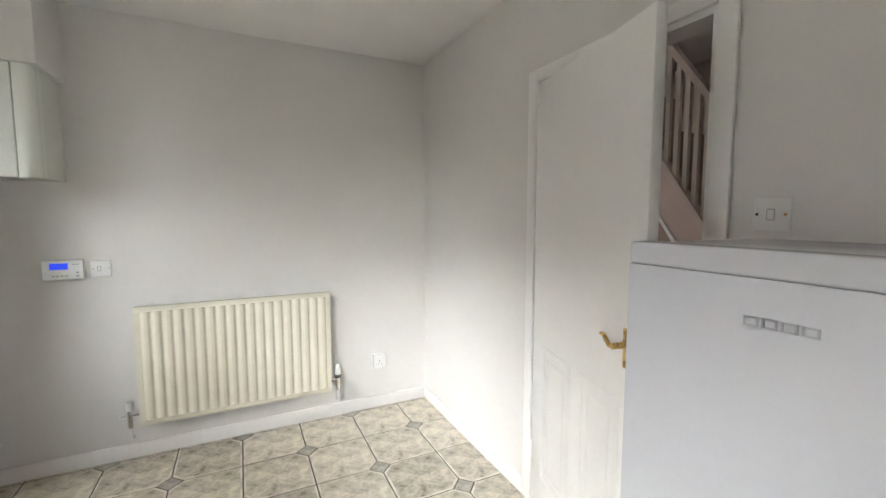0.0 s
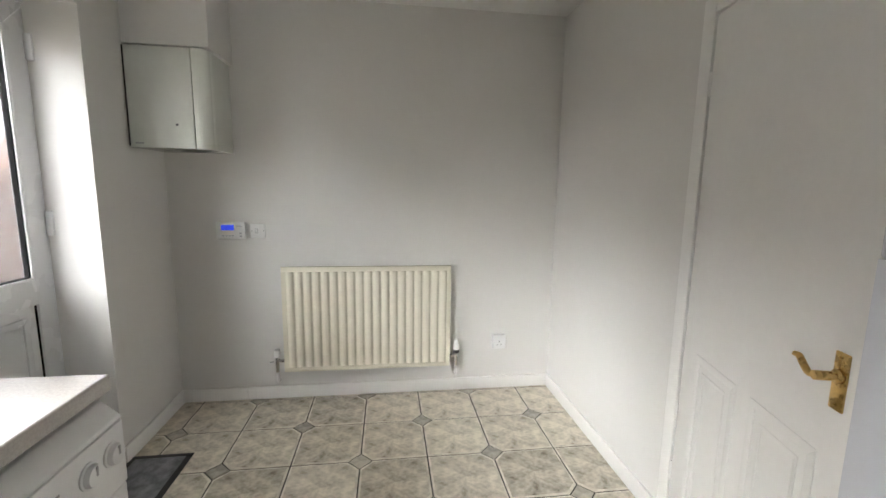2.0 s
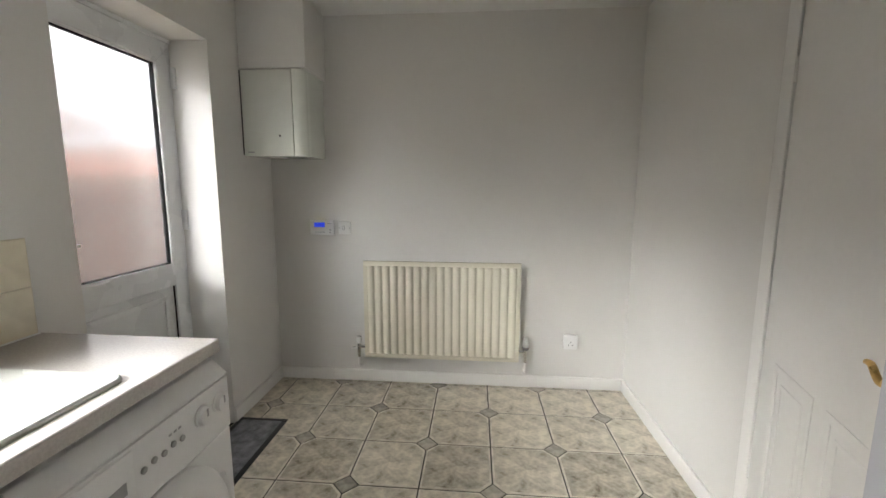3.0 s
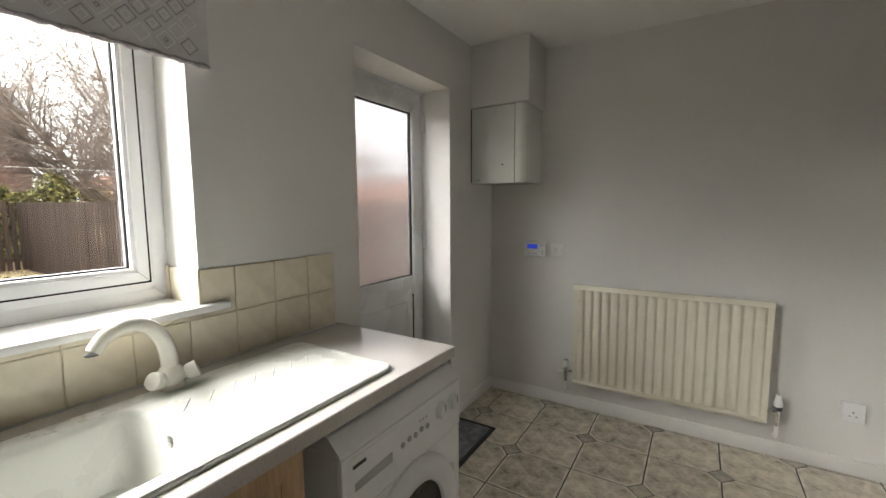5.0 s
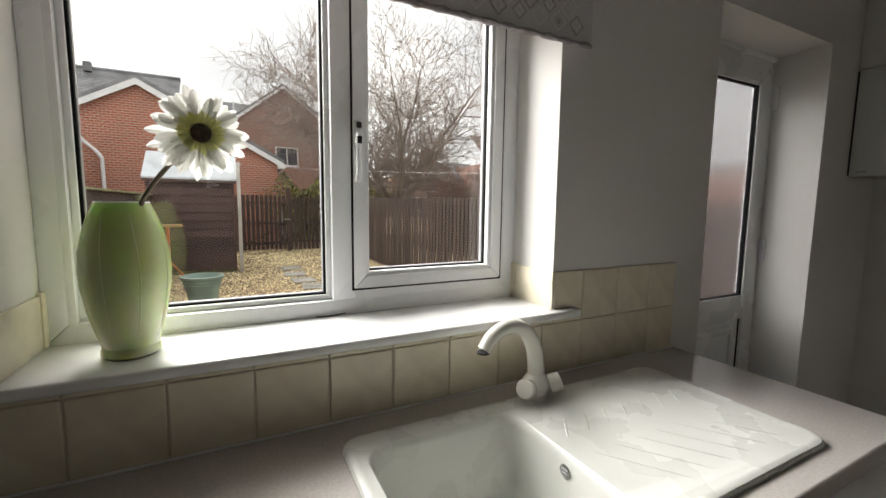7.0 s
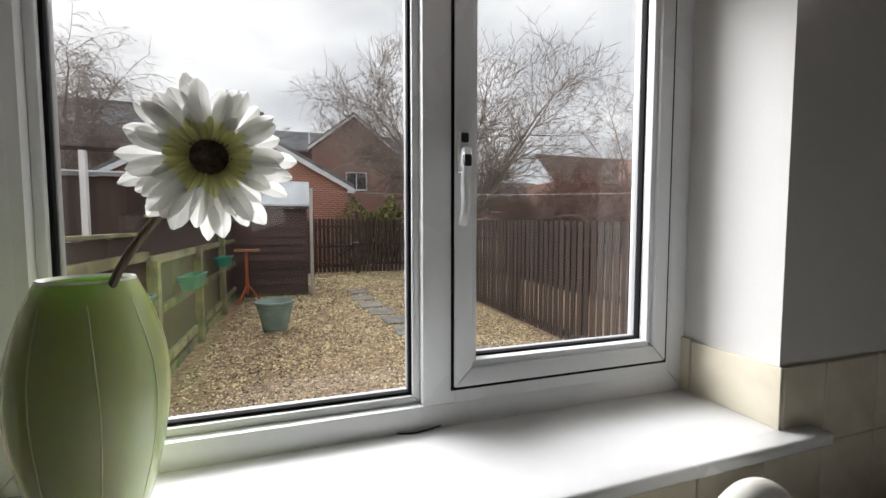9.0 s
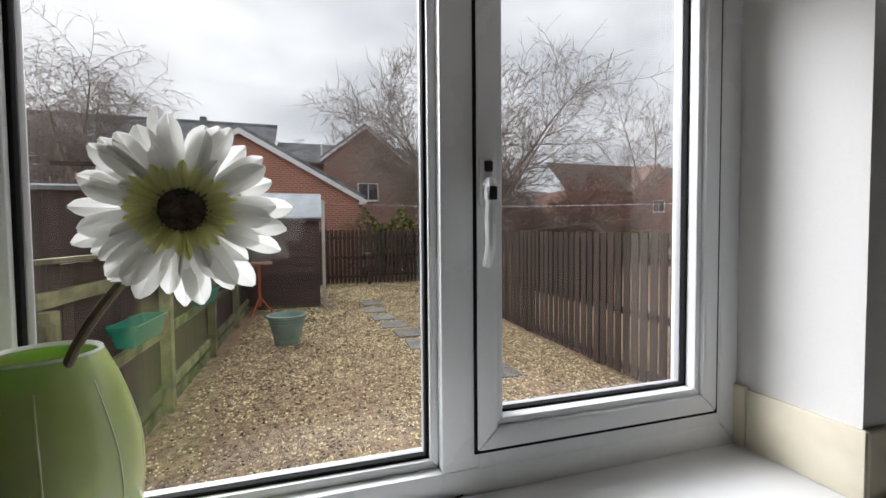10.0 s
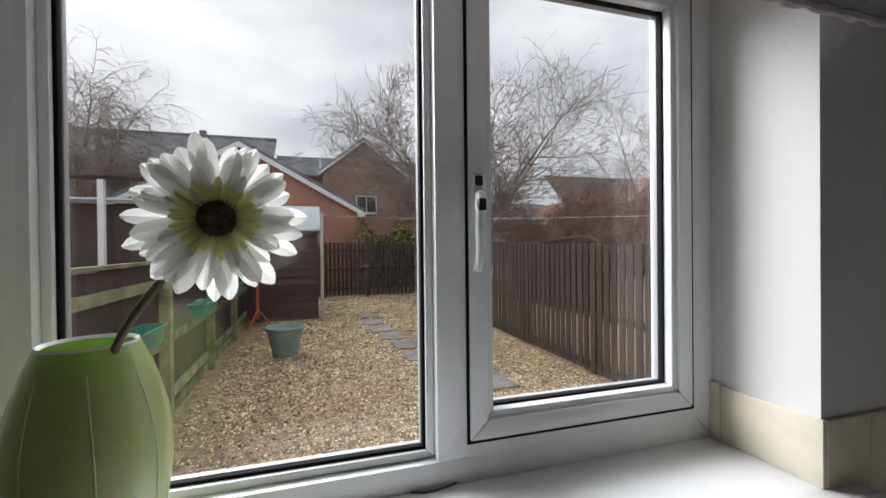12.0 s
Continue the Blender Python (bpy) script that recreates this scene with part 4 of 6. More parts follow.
for i in range(4):
    y1 = 0.436 - i * 0.0262
    bd = bmesh.new()
    for a0, a1, c0, c1 in ((y1 - 0.022, y1, 1.23, 1.2335), (y1 - 0.022, y1, 1.2425, 1.246), (y1 - 0.022, y1 - 0.018, 1.23, 1.246), (y1 - 0.004, y1, 1.23, 1.246)):
        box(bd, FX - 0.002, FX + 0.001, a0, a1, c0 - 0.004, c1 - 0.004)
    part("badge", bd, M_silver, fd)
for y in (FY0 + 0.05, FY1 - 0.05):
    for x in (FX + 0.1, XE - 0.08):
        b = bmesh.new()
        lathe(b, ((0.018, 0), (0.018, 0.032)), 12, at=(x, y, 0))
        part("foot", b, M_dark, fg)

# ---- door mat ----
dm = thing("door_mat", (-0.98, 2.08, 0), "charcoal ribbed door mat with a black rubber edge", "door mat")
b = bmesh.new()
MX0, MX1, MY0, MY1 = -1.11, -0.815, 1.76, 2.335
part("rib_face", boxed(MX0 + 0.028, MX1 - 0.028, MY0 + 0.028, MY1 - 0.028, 0.0005, 0.009, 0.002), M_mat, dm)
for x0, x1, y0, y1 in ((MX0, MX1, MY0, MY0 + 0.03), (MX0, MX1, MY1 - 0.03, MY1), (MX0, MX0 + 0.03, MY0 + 0.03, MY1 - 0.03), (MX1 - 0.03, MX1, MY0 + 0.03, MY1 - 0.03)):
    box(b, x0, x1, y0, y1, 0.0005, 0.006, 0.002)
part("edge", b, M_matrim, dm)

# ---- blind ----
M_blind = material("patterned_blind_fabric", (0.64, 0.62, 0.635), 0.75, var=0.05, scale=20, fine=400, bump=0.15)
M_shiny = material("embroidered_thread", (0.36, 0.33, 0.345), 0.45, var=0.2, scale=60, fine=300, bump=0.3)
M_lightthread = material("pale_thread", (0.76, 0.75, 0.75), 0.5, var=0.05, scale=60, fine=300, bump=0.3)
bl = thing("roller_blind", (-1.05, 0.12, 2.2), "raised grey patterned roller blind with embroidered diamonds", "blind")
LY0, LY1, LZ0, LZ1, LX = -0.56, 0.758, 1.835, 2.24, -1.052
part("fabric", boxed(LX - 0.001, LX + 0.001, LY0, LY1, LZ0 + 0.012, LZ1), M_blind, bl)
b = bmesh.new()
lathe(b, ((0.022, 0), (0.022, LY1 - LY0 + 0.04)), 20, m=pose(LX - 0.02, LY1 + 0.02, LZ1 + 0.005, 90, 0, 0))
part("roller", b, M_plastic, bl)
b = bmesh.new()
pts = [(LX, LY0 + (LY1 - LY0) * i / 80, LZ0 + 0.007 + 0.0015 * math.sin(i * 2.4)) for i in range(81)]
sweep(b, pts, [0.007 + 0.002 * math.sin(i * 1.7) for i in range(81)], 8)
part("hem", b, M_shiny, bl, "dark gathered hem of the blind")
for y in (LY0 - 0.02, LY1 + 0.02):
    part("bracket", boxed(XW, LX + 0.01, y - 0.004, y + 0.004, LZ1 - 0.025, LZ1 + 0.035), M_plastic, bl)
def diamond(b, y, z, r, wd):
    o, i = [(y + r, z), (y, z + r), (y - r, z), (y, z - r)], [(y + r - wd, z), (y, z + r - wd), (y - r + wd, z), (y, z - r + wd)]
    for k in range(4):
        l = (k + 1) % 4
        prism(b, (o[k], o[l], i[l], i[k]), "x", LX + 0.0011, LX + 0.0019)
ba, bb = bmesh.new(), bmesh.new()
n = 0
for r in range(11):
    for c in range(22):
        y, z = LY0 + 0.03 + c * 0.0616 + (0.0308 if r % 2 else 0), LZ0 + 0.05 + r * 0.0335
        if y > LY1 - 0.03 or z > LZ1 - 0.03:
            continue
        k = (c * 3 + r * 5) % 4
        if k == 0:
            diamond(ba, y, z, 0.026, 0.0045), diamond(bb, y, z, 0.013, 0.003)
        elif k == 1:
            diamond(bb, y, z, 0.026, 0.004), diamond(ba, y, z, 0.008, 0.004)
        elif k == 2:
            diamond(bb, y, z, 0.025, 0.004)
        else:
            diamond(ba, y, z, 0.022, 0.003), diamond(bb, y, z, 0.013, 0.004)
tagged(part("dark_embroidery", ba, M_shiny, bl), kind="stuff")
tagged(part("pale_embroidery", bb, M_lightthread, bl), kind="stuff")

# ---- vase and flower ----
VC = Vector((-1.195, -0.309, 1.1105))
va = thing("vase", VC, "tall green glazed vase with fine ribs on the window board", "vase")
b = bmesh.new()
prof = [(0.045, 0.0), (0.05, 0.004), (0.05, 0.012), (0.047, 0.02), (0.056, 0.05), (0.066, 0.09), (0.073, 0.135), (0.075, 0.165), (0.073, 0.2), (0.066, 0.235), (0.056, 0.268), (0.048, 0.287), (0.046, 0.29), (0.043, 0.287), (0.05, 0.26), (0.058, 0.23), (0.064, 0.17), (0.05, 0.06), (0.01, 0.03)]
prof = [(r * (1.0 - 0.45 * max(0, z - 0.2)), z * 1.04) for r, z in prof]
lathe(b, prof, 40, at=VC)
part("body", b, M_vase, va)
b = bmesh.new()
lathe(b, ((0.0412, 0.298), (0.0452, 0.3008), (0.044, 0.3035), (0.0405, 0.2998)), 40, at=VC, cap=False)
part("rim", b, M_vasein, va, "pale glazed rim")
for k in range(8):
    a = radians(20 + 45 * k)
    b = bmesh.new()
    pts = []
    for i, (r, z) in enumerate(prof[2:11]):
        aa = a + 0.10 * math.sin(z * 11)
        pts.append(VC + Vector(((r - 0.0008) * math.cos(aa), (r - 0.0008) * math.sin(aa), z)))
    sweep(b, spline(pts, 3), 0.0011, 6)
    part("rib", b, M_vaserib, va)

FC = Vector((-1.126, -0.168, 1.545))
fl = thing("artificial_flower", VC + Vector((0, 0, 0.29)), "white artificial gerbera with a dark centre in the vase", "flower")
FN = (Vector((-0.55, -0.1, 1.5)) - FC).normalized()
FM = Matrix.Translation(FC) @ FN.to_track_quat("Z", "Y").to_matrix().to_4x4() @ Matrix.Scale(0.91, 4)
rnd = random.Random(5)
def petal(length, width, droop, a, base, lift):
    b = bmesh.new()
    n, grid = 10, []
    for i in range(n + 1):
        t = i / n
        wv = width * (0.3 + 0.7 * math.sin(math.pi * min(1, t * 0.66 + 0.06))) * (1 if t < 0.72 else math.sqrt(max(0.03, 1 - ((t - 0.72) / 0.28) ** 2)))
        r = base + length * t
        z = lift + 0.012 * math.sin(t * 2.4) - droop * t * t
        grid.append([(r, s * wv / 2, z + 0.004 * s * s - 0.0014 * math.cos(s * 7) * t) for s in (-1, -0.5, 0, 0.5, 1)])
    top = [[b.verts.new(p) for p in row] for row in grid]
    low = [[b.verts.new((p[0], p[1], p[2] - 0.0008)) for p in row] for row in grid]
    for i in range(n):
        for j in range(4):
            b.faces.new((top[i][j], top[i + 1][j], top[i + 1][j + 1], top[i][j + 1]))
            b.faces.new((low[i][j], low[i][j + 1], low[i + 1][j + 1], low[i + 1][j]))
    bmesh.ops.transform(b, matrix=FM @ Matrix.Rotation(a, 4, "Z"), verts=b.verts)
    return b
for layer, (cnt, ln, wd, dr, bs, lf) in enumerate(((22, 0.081, 0.021, 0.014, 0.016, -0.006), (22, 0.068, 0.020, 0.008, 0.016, 0.0), (8, 0.042, 0.0145, -0.004, 0.014, 0.003))):
    for k in range(cnt):
        a = 2 * math.pi * k / cnt + layer * 0.16 + rnd.uniform(-0.11, 0.11)
        part("petal", petal(ln * rnd.uniform(0.82, 1.08), wd * rnd.uniform(0.85, 1.15), dr + rnd.uniform(-0.014, 0.016), a, bs, lf + rnd.uniform(-0.002, 0.002)), M_petal, fl)
for k in range(30):
    part("floret", petal(0.03 * rnd.uniform(0.8, 1.15), 0.0085, -0.004, 2 * math.pi * k / 30 + rnd.uniform(-0.05, 0.05), 0.013, 0.009), M_yellow, fl)
b = bmesh.new()
for k in range(120):
    a, rr_ = rnd.uniform(0, 2 * math.pi), rnd.uniform(0.019, 0.0275)
    lathe(b, ((0.0014, 0.0), (0.0012, 0.004), (0.0004, 0.0062)), 5, m=FM @ Matrix.Translation((rr_ * math.cos(a), rr_ * math.sin(a), 0.0135)) @ Matrix.Rotation(rnd.uniform(-0.4, 0.4), 4, "X"))
tagged(part("fuzz", b, M_fuzz, fl, "grey-green fuzz round the centre"), kind="stuff")
b = bmesh.new()
lathe(b, ((0.02, 0.006), (0.0215, 0.014), (0.018, 0.0195), (0.01, 0.0205), (0.004, 0.0165)), 28, m=FM)
part("centre", b, M_pollen, fl, "dark brown flower centre")
b = bmesh.new()
sweep(b, spline((FC + FN * 0.001, FC - FN * 0.014 + Vector((0, -0.004, -0.006)), VC + Vector((0.028, 0.03, 0.29)), VC + Vector((0.0, -0.01, 0.06))), 8), 0.0045, 10)
part("stem", b, M_stem, fl)

# split sealant at the foot of the window frame
b = bmesh.new()
sweep(b, spline(((-1.312, 0.07, 1.1115), (-1.304, 0.095, 1.1118), (-1.306, 0.12, 1.1122), (-1.312, 0.15, 1.113)), 5), 0.0022, 6, 0.6)
single("sealant_split", b, M_dark, "dark split in the sealant below the window frame", "sealant", kind="structure")

# ---- garden ----
M_gravel = material("garden_gravel_bed", (0.16, 0.105, 0.058), 0.95, var=0.4, scale=14, fine=60, bump=1.0, depth=0.02, hue=(0.29, 0.2, 0.12))
M_stone = material("gravel_stones", (0.37, 0.2, 0.09), 0.85, var=0.38, scale=2.0, fine=50, bump=0.2, island=1.1, hue=(0.72, 0.46, 0.27))
M_fence = material("dark_stained_fence", (0.031, 0.02, 0.0155), 0.8, var=0.3, scale=4, fine=50, stretch=(1, 1, 0.12), bump=0.3, obj=0.22, hue=(0.053, 0.033, 0.026))
M_moss = material("mossy_old_timber", (0.075, 0.065, 0.04), 0.9, var=0.4, scale=5, fine=50, bump=0.4, obj=0.3, hue=(0.17, 0.165, 0.085))
M_shed = material("brown_stained_cladding", (0.068, 0.04, 0.035), 0.7, var=0.25, scale=3, fine=40, stretch=(1, 0.1, 1), bump=0.3, obj=0.4)
M_felt = material("grey_roof_felt", (0.48, 0.51, 0.54), 0.8, var=0.12, scale=3, fine=120, bump=0.4)
M_concrete = material("pale_concrete", (0.4, 0.38, 0.35), 0.9, var=0.12, scale=5, fine=80, bump=0.4, obj=0.3)
M_slab = material("weathered_paving_slab", (0.24, 0.225, 0.2), 0.9, var=0.2, scale=4, fine=60, bump=0.5, obj=0.5)
M_pot = material("pale_green_plastic_pot", (0.2, 0.28, 0.245), 0.55, var=0.15, scale=6, bump=0.1)
M_trough = material("green_plastic_trough", (0.02, 0.19, 0.13), 0.4, var=0.1, scale=6, bump=0.05)
M_orange = material("orange_painted_steel", (0.42, 0.1, 0.035), 0.5, var=0.15, scale=10)
M_tan = material("tan_board", (0.33, 0.17, 0.09), 0.7, var=0.2)
M_rooft = material("grey_roof_tiles", (0.19, 0.192, 0.2), 0.85, var=0.3, scale=1.5, fine=20, bump=0.2)
M_rooftan = material("weathered_brown_roof_tiles", (0.12, 0.085, 0.07), 0.85, var=0.3, scale=1.5, fine=20, bump=0.2)
M_barge = material("white_bargeboard", (0.72, 0.72, 0.73), 0.5, var=0.05)
M_bark = material("grey_brown_bark", (0.24, 0.205, 0.175), 0.95, var=0.3, scale=5, fine=60, bump=0.3)
M_twig = material("winter_twigs", (0.26, 0.215, 0.19), 0.95, var=0.3, scale=0.8, fine=20, bump=0)
M_redtwig = material("reddish_winter_twigs", (0.21, 0.125, 0.105), 0.95, var=0.3, scale=0.8, fine=20, bump=0)
M_leaf = material("dull_green_leaves", (0.12, 0.14, 0.045), 0.7, var=0.3, scale=1.0, fine=10, bump=0, island=0.8, hue=(0.2, 0.185, 0.07))
M_pane = material("dark_far_window", (0.05, 0.055, 0.065), 0.1, var=0.2, bump=0)
M_wire = material("white_cord", (0.7, 0.7, 0.7), 0.6, var=0.05)


def brick_material(name, c1, c2, mortar):
    mt = bpy.data.materials.new(name)
    mt.use_nodes = True
    n, l = mt.node_tree.nodes, mt.node_tree.links
    b = n["Principled BSDF"]
    tc, sep, com, br, ns, mx, bp = (n.new("ShaderNode" + k) for k in ("TexCoord", "SeparateXYZ", "CombineXYZ", "TexBrick", "TexNoise", "Mix", "Bump"))
    plus = n.new("ShaderNodeMath")
    l.new(tc.outputs["Object"], sep.inputs[0])
    l.new(sep.outputs["X"], plus.inputs[0]), l.new(sep.outputs["Y"], plus.inputs[1])
    l.new(plus.outputs[0], com.inputs["X"]), l.new(sep.outputs["Z"], com.inputs["Y"])
    l.new(com.outputs[0], br.inputs["Vector"])
    br.inputs["Scale"].default_value = 1.0
    br.inputs["Brick Width"].default_value, br.inputs["Row Height"].default_value, br.inputs["Mortar Size"].default_value = 0.225, 0.086, 0.014
    br.inputs["Color1"].default_value, br.inputs["Color2"].default_value, br.inputs["Mortar"].default_value = (*c1, 1), (*c2, 1), (*mortar, 1)
    mx.data_type, mx.blend_type = "RGBA", "MULTIPLY"
    mx.inputs[0].default_value = 0.25
    ns.inputs["Scale"].default_value = 1.2
    l.new(tc.outputs["Object"], ns.inputs["Vector"])
    l.new(br.outputs["Color"], mx.inputs[6]), l.new(ns.outputs[0], mx.inputs[7]), l.new(mx.outputs[2], b.inputs["Base Color"])
    b.inputs["Roughness"].default_value = 0.9
    bp.inputs["Strength"].default_value, bp.inputs["Distance"].default_value = 0.4, 0.01
    bp.invert = True
    l.new(br.outputs["Fac"], bp.inputs["Height"]), l.new(bp.outputs[0], b.inputs["Normal"])
    return mt


M_brick = brick_material("orange_red_brick", (0.5, 0.135, 0.07), (0.36, 0.09, 0.05), (0.5, 0.4, 0.33))
M_brickfar = brick_material("weathered_red_brick", (0.38, 0.16, 0.115), (0.29, 0.115, 0.085), (0.38, 0.33, 0.29))

single("ground", boxed(-400, XO, -300, 300, ZG - 0.1, ZG), M_gravel, "brown gravelled ground of the back garden", "ground", kind="structure")

# loose stones: squat eight-sided pebbles, near ones dense
rng = np.random.default_rng(3)
N = 62000
gx = XO - 0.25 - 14.5 * rng.random(N) ** 1.5
gy = -1.45 + 5.0 * rng.random(N)
# worn, thinner patches let the dark bed show
worn = 0.5 + 0.25 * np.sin(2.1 * gx + 1.7 * np.sin(1.3 * gy)) + 0.25 * np.sin(3.4 * gy + 1.1 * np.sin(1.9 * gx)) + 0.35 * np.exp(-2.2 * (gy + 1.45))
keep = rng.random(N) > 0.62 * np.clip(worn, 0, 1)
gx, gy = gx[keep], gy[keep]
N = len(gx)
oct_v = np.array([(1, 0, 0), (0, 1, 0), (-1, 0, 0), (0, -1, 0), (0, 0, 0.8), (0, 0, -0.5)], float)
oct_f = np.array([(0, 1, 4), (1, 2, 4), (2, 3, 4), (3, 0, 4), (1, 0, 5), (2, 1, 5), (3, 2, 5), (0, 3, 5)])
sz = 0.005 + 0.0095 * rng.random(N) ** 2 + 0.0009 * np.abs(gx)
el, an = 0.7 + 0.6 * rng.random(N), 6.283 * rng.random(N)
V = oct_v[None] * np.stack([sz, sz * el, sz * 0.8], 1)[:, None]
V = V + rng.normal(0, 0.12, V.shape) * sz[:, None, None]
ca, sa = np.cos(an)[:, None], np.sin(an)[:, None]
V = np.stack([V[..., 0] * ca - V[..., 1] * sa + gx[:, None], V[..., 0] * sa + V[..., 1] * ca + gy[:, None], V[..., 2] + ZG + 0.004], 2)
me = bpy.data.meshes.new("gravel")
me.from_pydata(V.reshape(-1, 3).tolist(), [], (oct_f[None] + 6 * np.arange(N)[:, None, None]).reshape(-1, 3).tolist())
me.materials.append(M_stone)
tagged(new("gravel", me), "loose tan and brown gravel stones on the garden ground", "gravel", kind="stuff")


def plank(name, sx, sy, sz_, mt, point=0.0):
    b = boxed(-sx / 2, sx / 2, -sy / 2, sy / 2, 0, sz_)
    me = bpy.data.meshes.new(name)
    b.to_mesh(me), b.free()
    me.materials.append(mt)
    return me


rf = random.Random(11)
# paling fence along one side
f1 = thing("fence", (-8.5, 3.58, ZG), "tall dark-stained paling fence with narrow gaps", "fence")
bm_ = plank("board", 0.108, 0.012, 1.72, M_fence)
x = -1.6
while x > -15.8:
    top = 0.0 + 0.03 * math.sin(x * 0.7)
    piece("board", bm_, f1, (x, 3.58 + rf.uniform(-0.004, 0.004), ZG + 0.05), rf.uniform(-0.02, 0.02), (rf.uniform(0.95, 1.04), 1, (1.765 + 0.011 * (-x - 4) + rf.uniform(-0.012, 0.012)) / 1.72))
    x -= 0.145
for z in (0.1, 0.8, 1.45):
    part("rail", boxed(-15.8, -1.5, 3.592, 3.64, ZG + z, ZG + z + 0.08), M_fence, f1)
back = plank("back_board", 0.09, 0.016, 0.86, M_fence)
x = -1.67
while x > -8.0:
    piece("back_board", back, f1, (x, 3.652, ZG + 0.86), rf.uniform(-0.03, 0.03), (rf.uniform(0.9, 1.1), 1, rf.uniform(0.97, 1.02)))
    x -= 0.145
pm = plank("post", 0.1, 0.1, 1.75, M_fence)
for i in range(8):
    piece("post", pm, f1, (-1.6 - i * 2.0, 3.69, ZG))

# low mossy fence along the other side, seen from its rail side
f2 = thing("fence", (-8.0, -1.55, ZG), "weathered mossy timber fence with rails and posts", "fence")
bm2 = plank("board", 0.13, 0.018, 1.5, M_fence)
x = -1.6
while x > -14.5:
    h = 1.63 if x > -5.0 else 1.83
    piece("board", bm2, f2, (x, -1.62 - 0.02 * (-x - 4), ZG + 0.04), rf.uniform(-0.02, 0.02), (rf.uniform(0.95, 1.02), 1, (h + rf.uniform(-0.015, 0.015)) / 1.5))
    x -= 0.137
def rail(x0, x1, z, hh, dep, mt):
    b = bmesh.new()
    y0, y1 = -1.61 - 0.02 * (-x0 - 4), -1.61 - 0.02 * (-x1 - 4)
    vs = [(x0, y0, z), (x1, y1, z), (x1, y1 + dep, z), (x0, y0 + dep, z)]
    lo = [b.verts.new(v) for v in vs]
    hi = [b.verts.new((v[0], v[1], v[2] + hh)) for v in vs]
    b.faces.new(lo[::-1]), b.faces.new(hi)
    for i in range(4):
        b.faces.new((lo[i], lo[(i + 1) % 4], hi[(i + 1) % 4], hi[i]))
    part("rail", b, mt, f2)
for i in range(7):
    a = -1.5 - 2.03 * i
    for z, hh in ((0.14, 0.1), (0.75, 0.09), (1.31 if i > 1 else 1.37, 0.09)):
        rail(a, a - 2.0, ZG + 0.05 + z, hh, 0.045, M_moss)
    rail(a, a - 2.0, ZG - 0.02, 0.14, 0.03, M_moss)
    rail(a, a - 2.0, ZG + (1.675 if i < 2 else 1.855), 0.03, 0.06, M_moss)
p2m = plank("post", 0.1, 0.1, 1.41, M_moss)
for i in range(7):
    xx = -1.52 - 2.03 * i
    piece("post", p2m, f2, (xx, -1.55 - 0.02 * (-xx - 4), ZG), 0, (1, 1, 1.0 if i < 4 else 1.3))

# back fence and gate
f3 = thing("fence", (-15.9, 2.5, ZG), "dark-stained back fence with open palings", "fence")
b3 = plank("board", 0.02, 0.1, 1.9, M_fence)
y = 1.75
while y < 3.6:
    piece("board", b3, f3, (-15.86, y, ZG + 0.06), 0, (1, 1, rf.uniform(0.98, 1.02)))
    y += 0.15
y = 0.06
while y > -2.0:
    piece("board", b3, f3, (-15.86, y, ZG + 0.06), 0, (1, 1, rf.uniform(0.98, 1.02)))
    y -= 0.11
for z in (0.3, 1.0, 1.7):
    part("rail", boxed(-15.94, -15.88, 1.7, 3.6, ZG + z, ZG + z + 0.09), M_fence, f3)
for yy in (0.1, 1.68):
    part("post", boxed(-15.97, -15.85, yy - 0.06, yy + 0.06, ZG, 1.95), M_fence, f3)
gt = thing("garden_gate", (-15.86, 0.9, ZG), "dark-stained paling gate with a diagonal brace", "gate")
y = 0.22
while y < 1.6:
    piece("board", b3, gt, (-15.88, y, ZG + 0.08), 0, (1, 1, 1.0))
    y += 0.145
for z in (0.25, 0.95, 1.65):
    part("rail", boxed(-15.86, -15.82, 0.18, 1.6, ZG + z, ZG + z + 0.1), M_fence, gt)
b = bmesh.new()
prism(b, ((0.2, ZG + 0.3), (0.3, ZG + 0.3), (1.58, ZG + 0.98), (1.48, ZG + 0.98)), "x", -15.858, -15.82)
part("brace", b, M_fence, gt)
part("latch", boxed(-15.84, -15.8, 1.5, 1.72, ZG + 1.12, ZG + 1.16), M_steel, gt)

# shed
sh = thing("garden_shed", (-12.4, -0.95, ZG), "brown overlap-clad garden shed with a grey felt roof", "shed")
A0, A1, AX = -1.85, -0.06, -11.6
for i in range(11):
    z = ZG + 0.09 + i * 0.198
    b = bmesh.new()
    prism(b, ((AX + 0.034, z), (AX + 0.018, z), (AX, z + 0.205), (AX + 0.008, z + 0.205)), "y", A0, A1)
    part("board", b, M_shed, sh)
part("core", boxed(AX - 1.6, AX - 0.001, A0 + 0.01, A1 - 0.01, ZG + 0.08, 1.94), M_shed, sh)
part("corner_batten", boxed(AX + 0.0345, AX + 0.052, A1 - 0.05, A1 + 0.0, ZG + 0.08, 1.95), M_shed, sh)
part("floor_bearer", boxed(AX - 1.6, AX + 0.02, A0, A1, ZG, ZG + 0.09), M_moss, sh)
b = bmesh.new()
prism(b, ((AX + 0.1, 1.93), (AX + 0.1, 1.97), (AX - 0.8, 2.62), (AX - 1.75, 1.97), (AX - 1.75, 1.93), (AX - 0.8, 2.575)), "y", A0 - 0.06, A1 + 0.06)
part("roof", b, M_felt, sh)
b = bmesh.new()
prism(b, ((AX, 1.94), (AX - 0.8, 2.56), (AX - 1.6, 1.94)), "y", A0 + 0.02, A1 - 0.02)
part("gable", b, M_shed, sh)
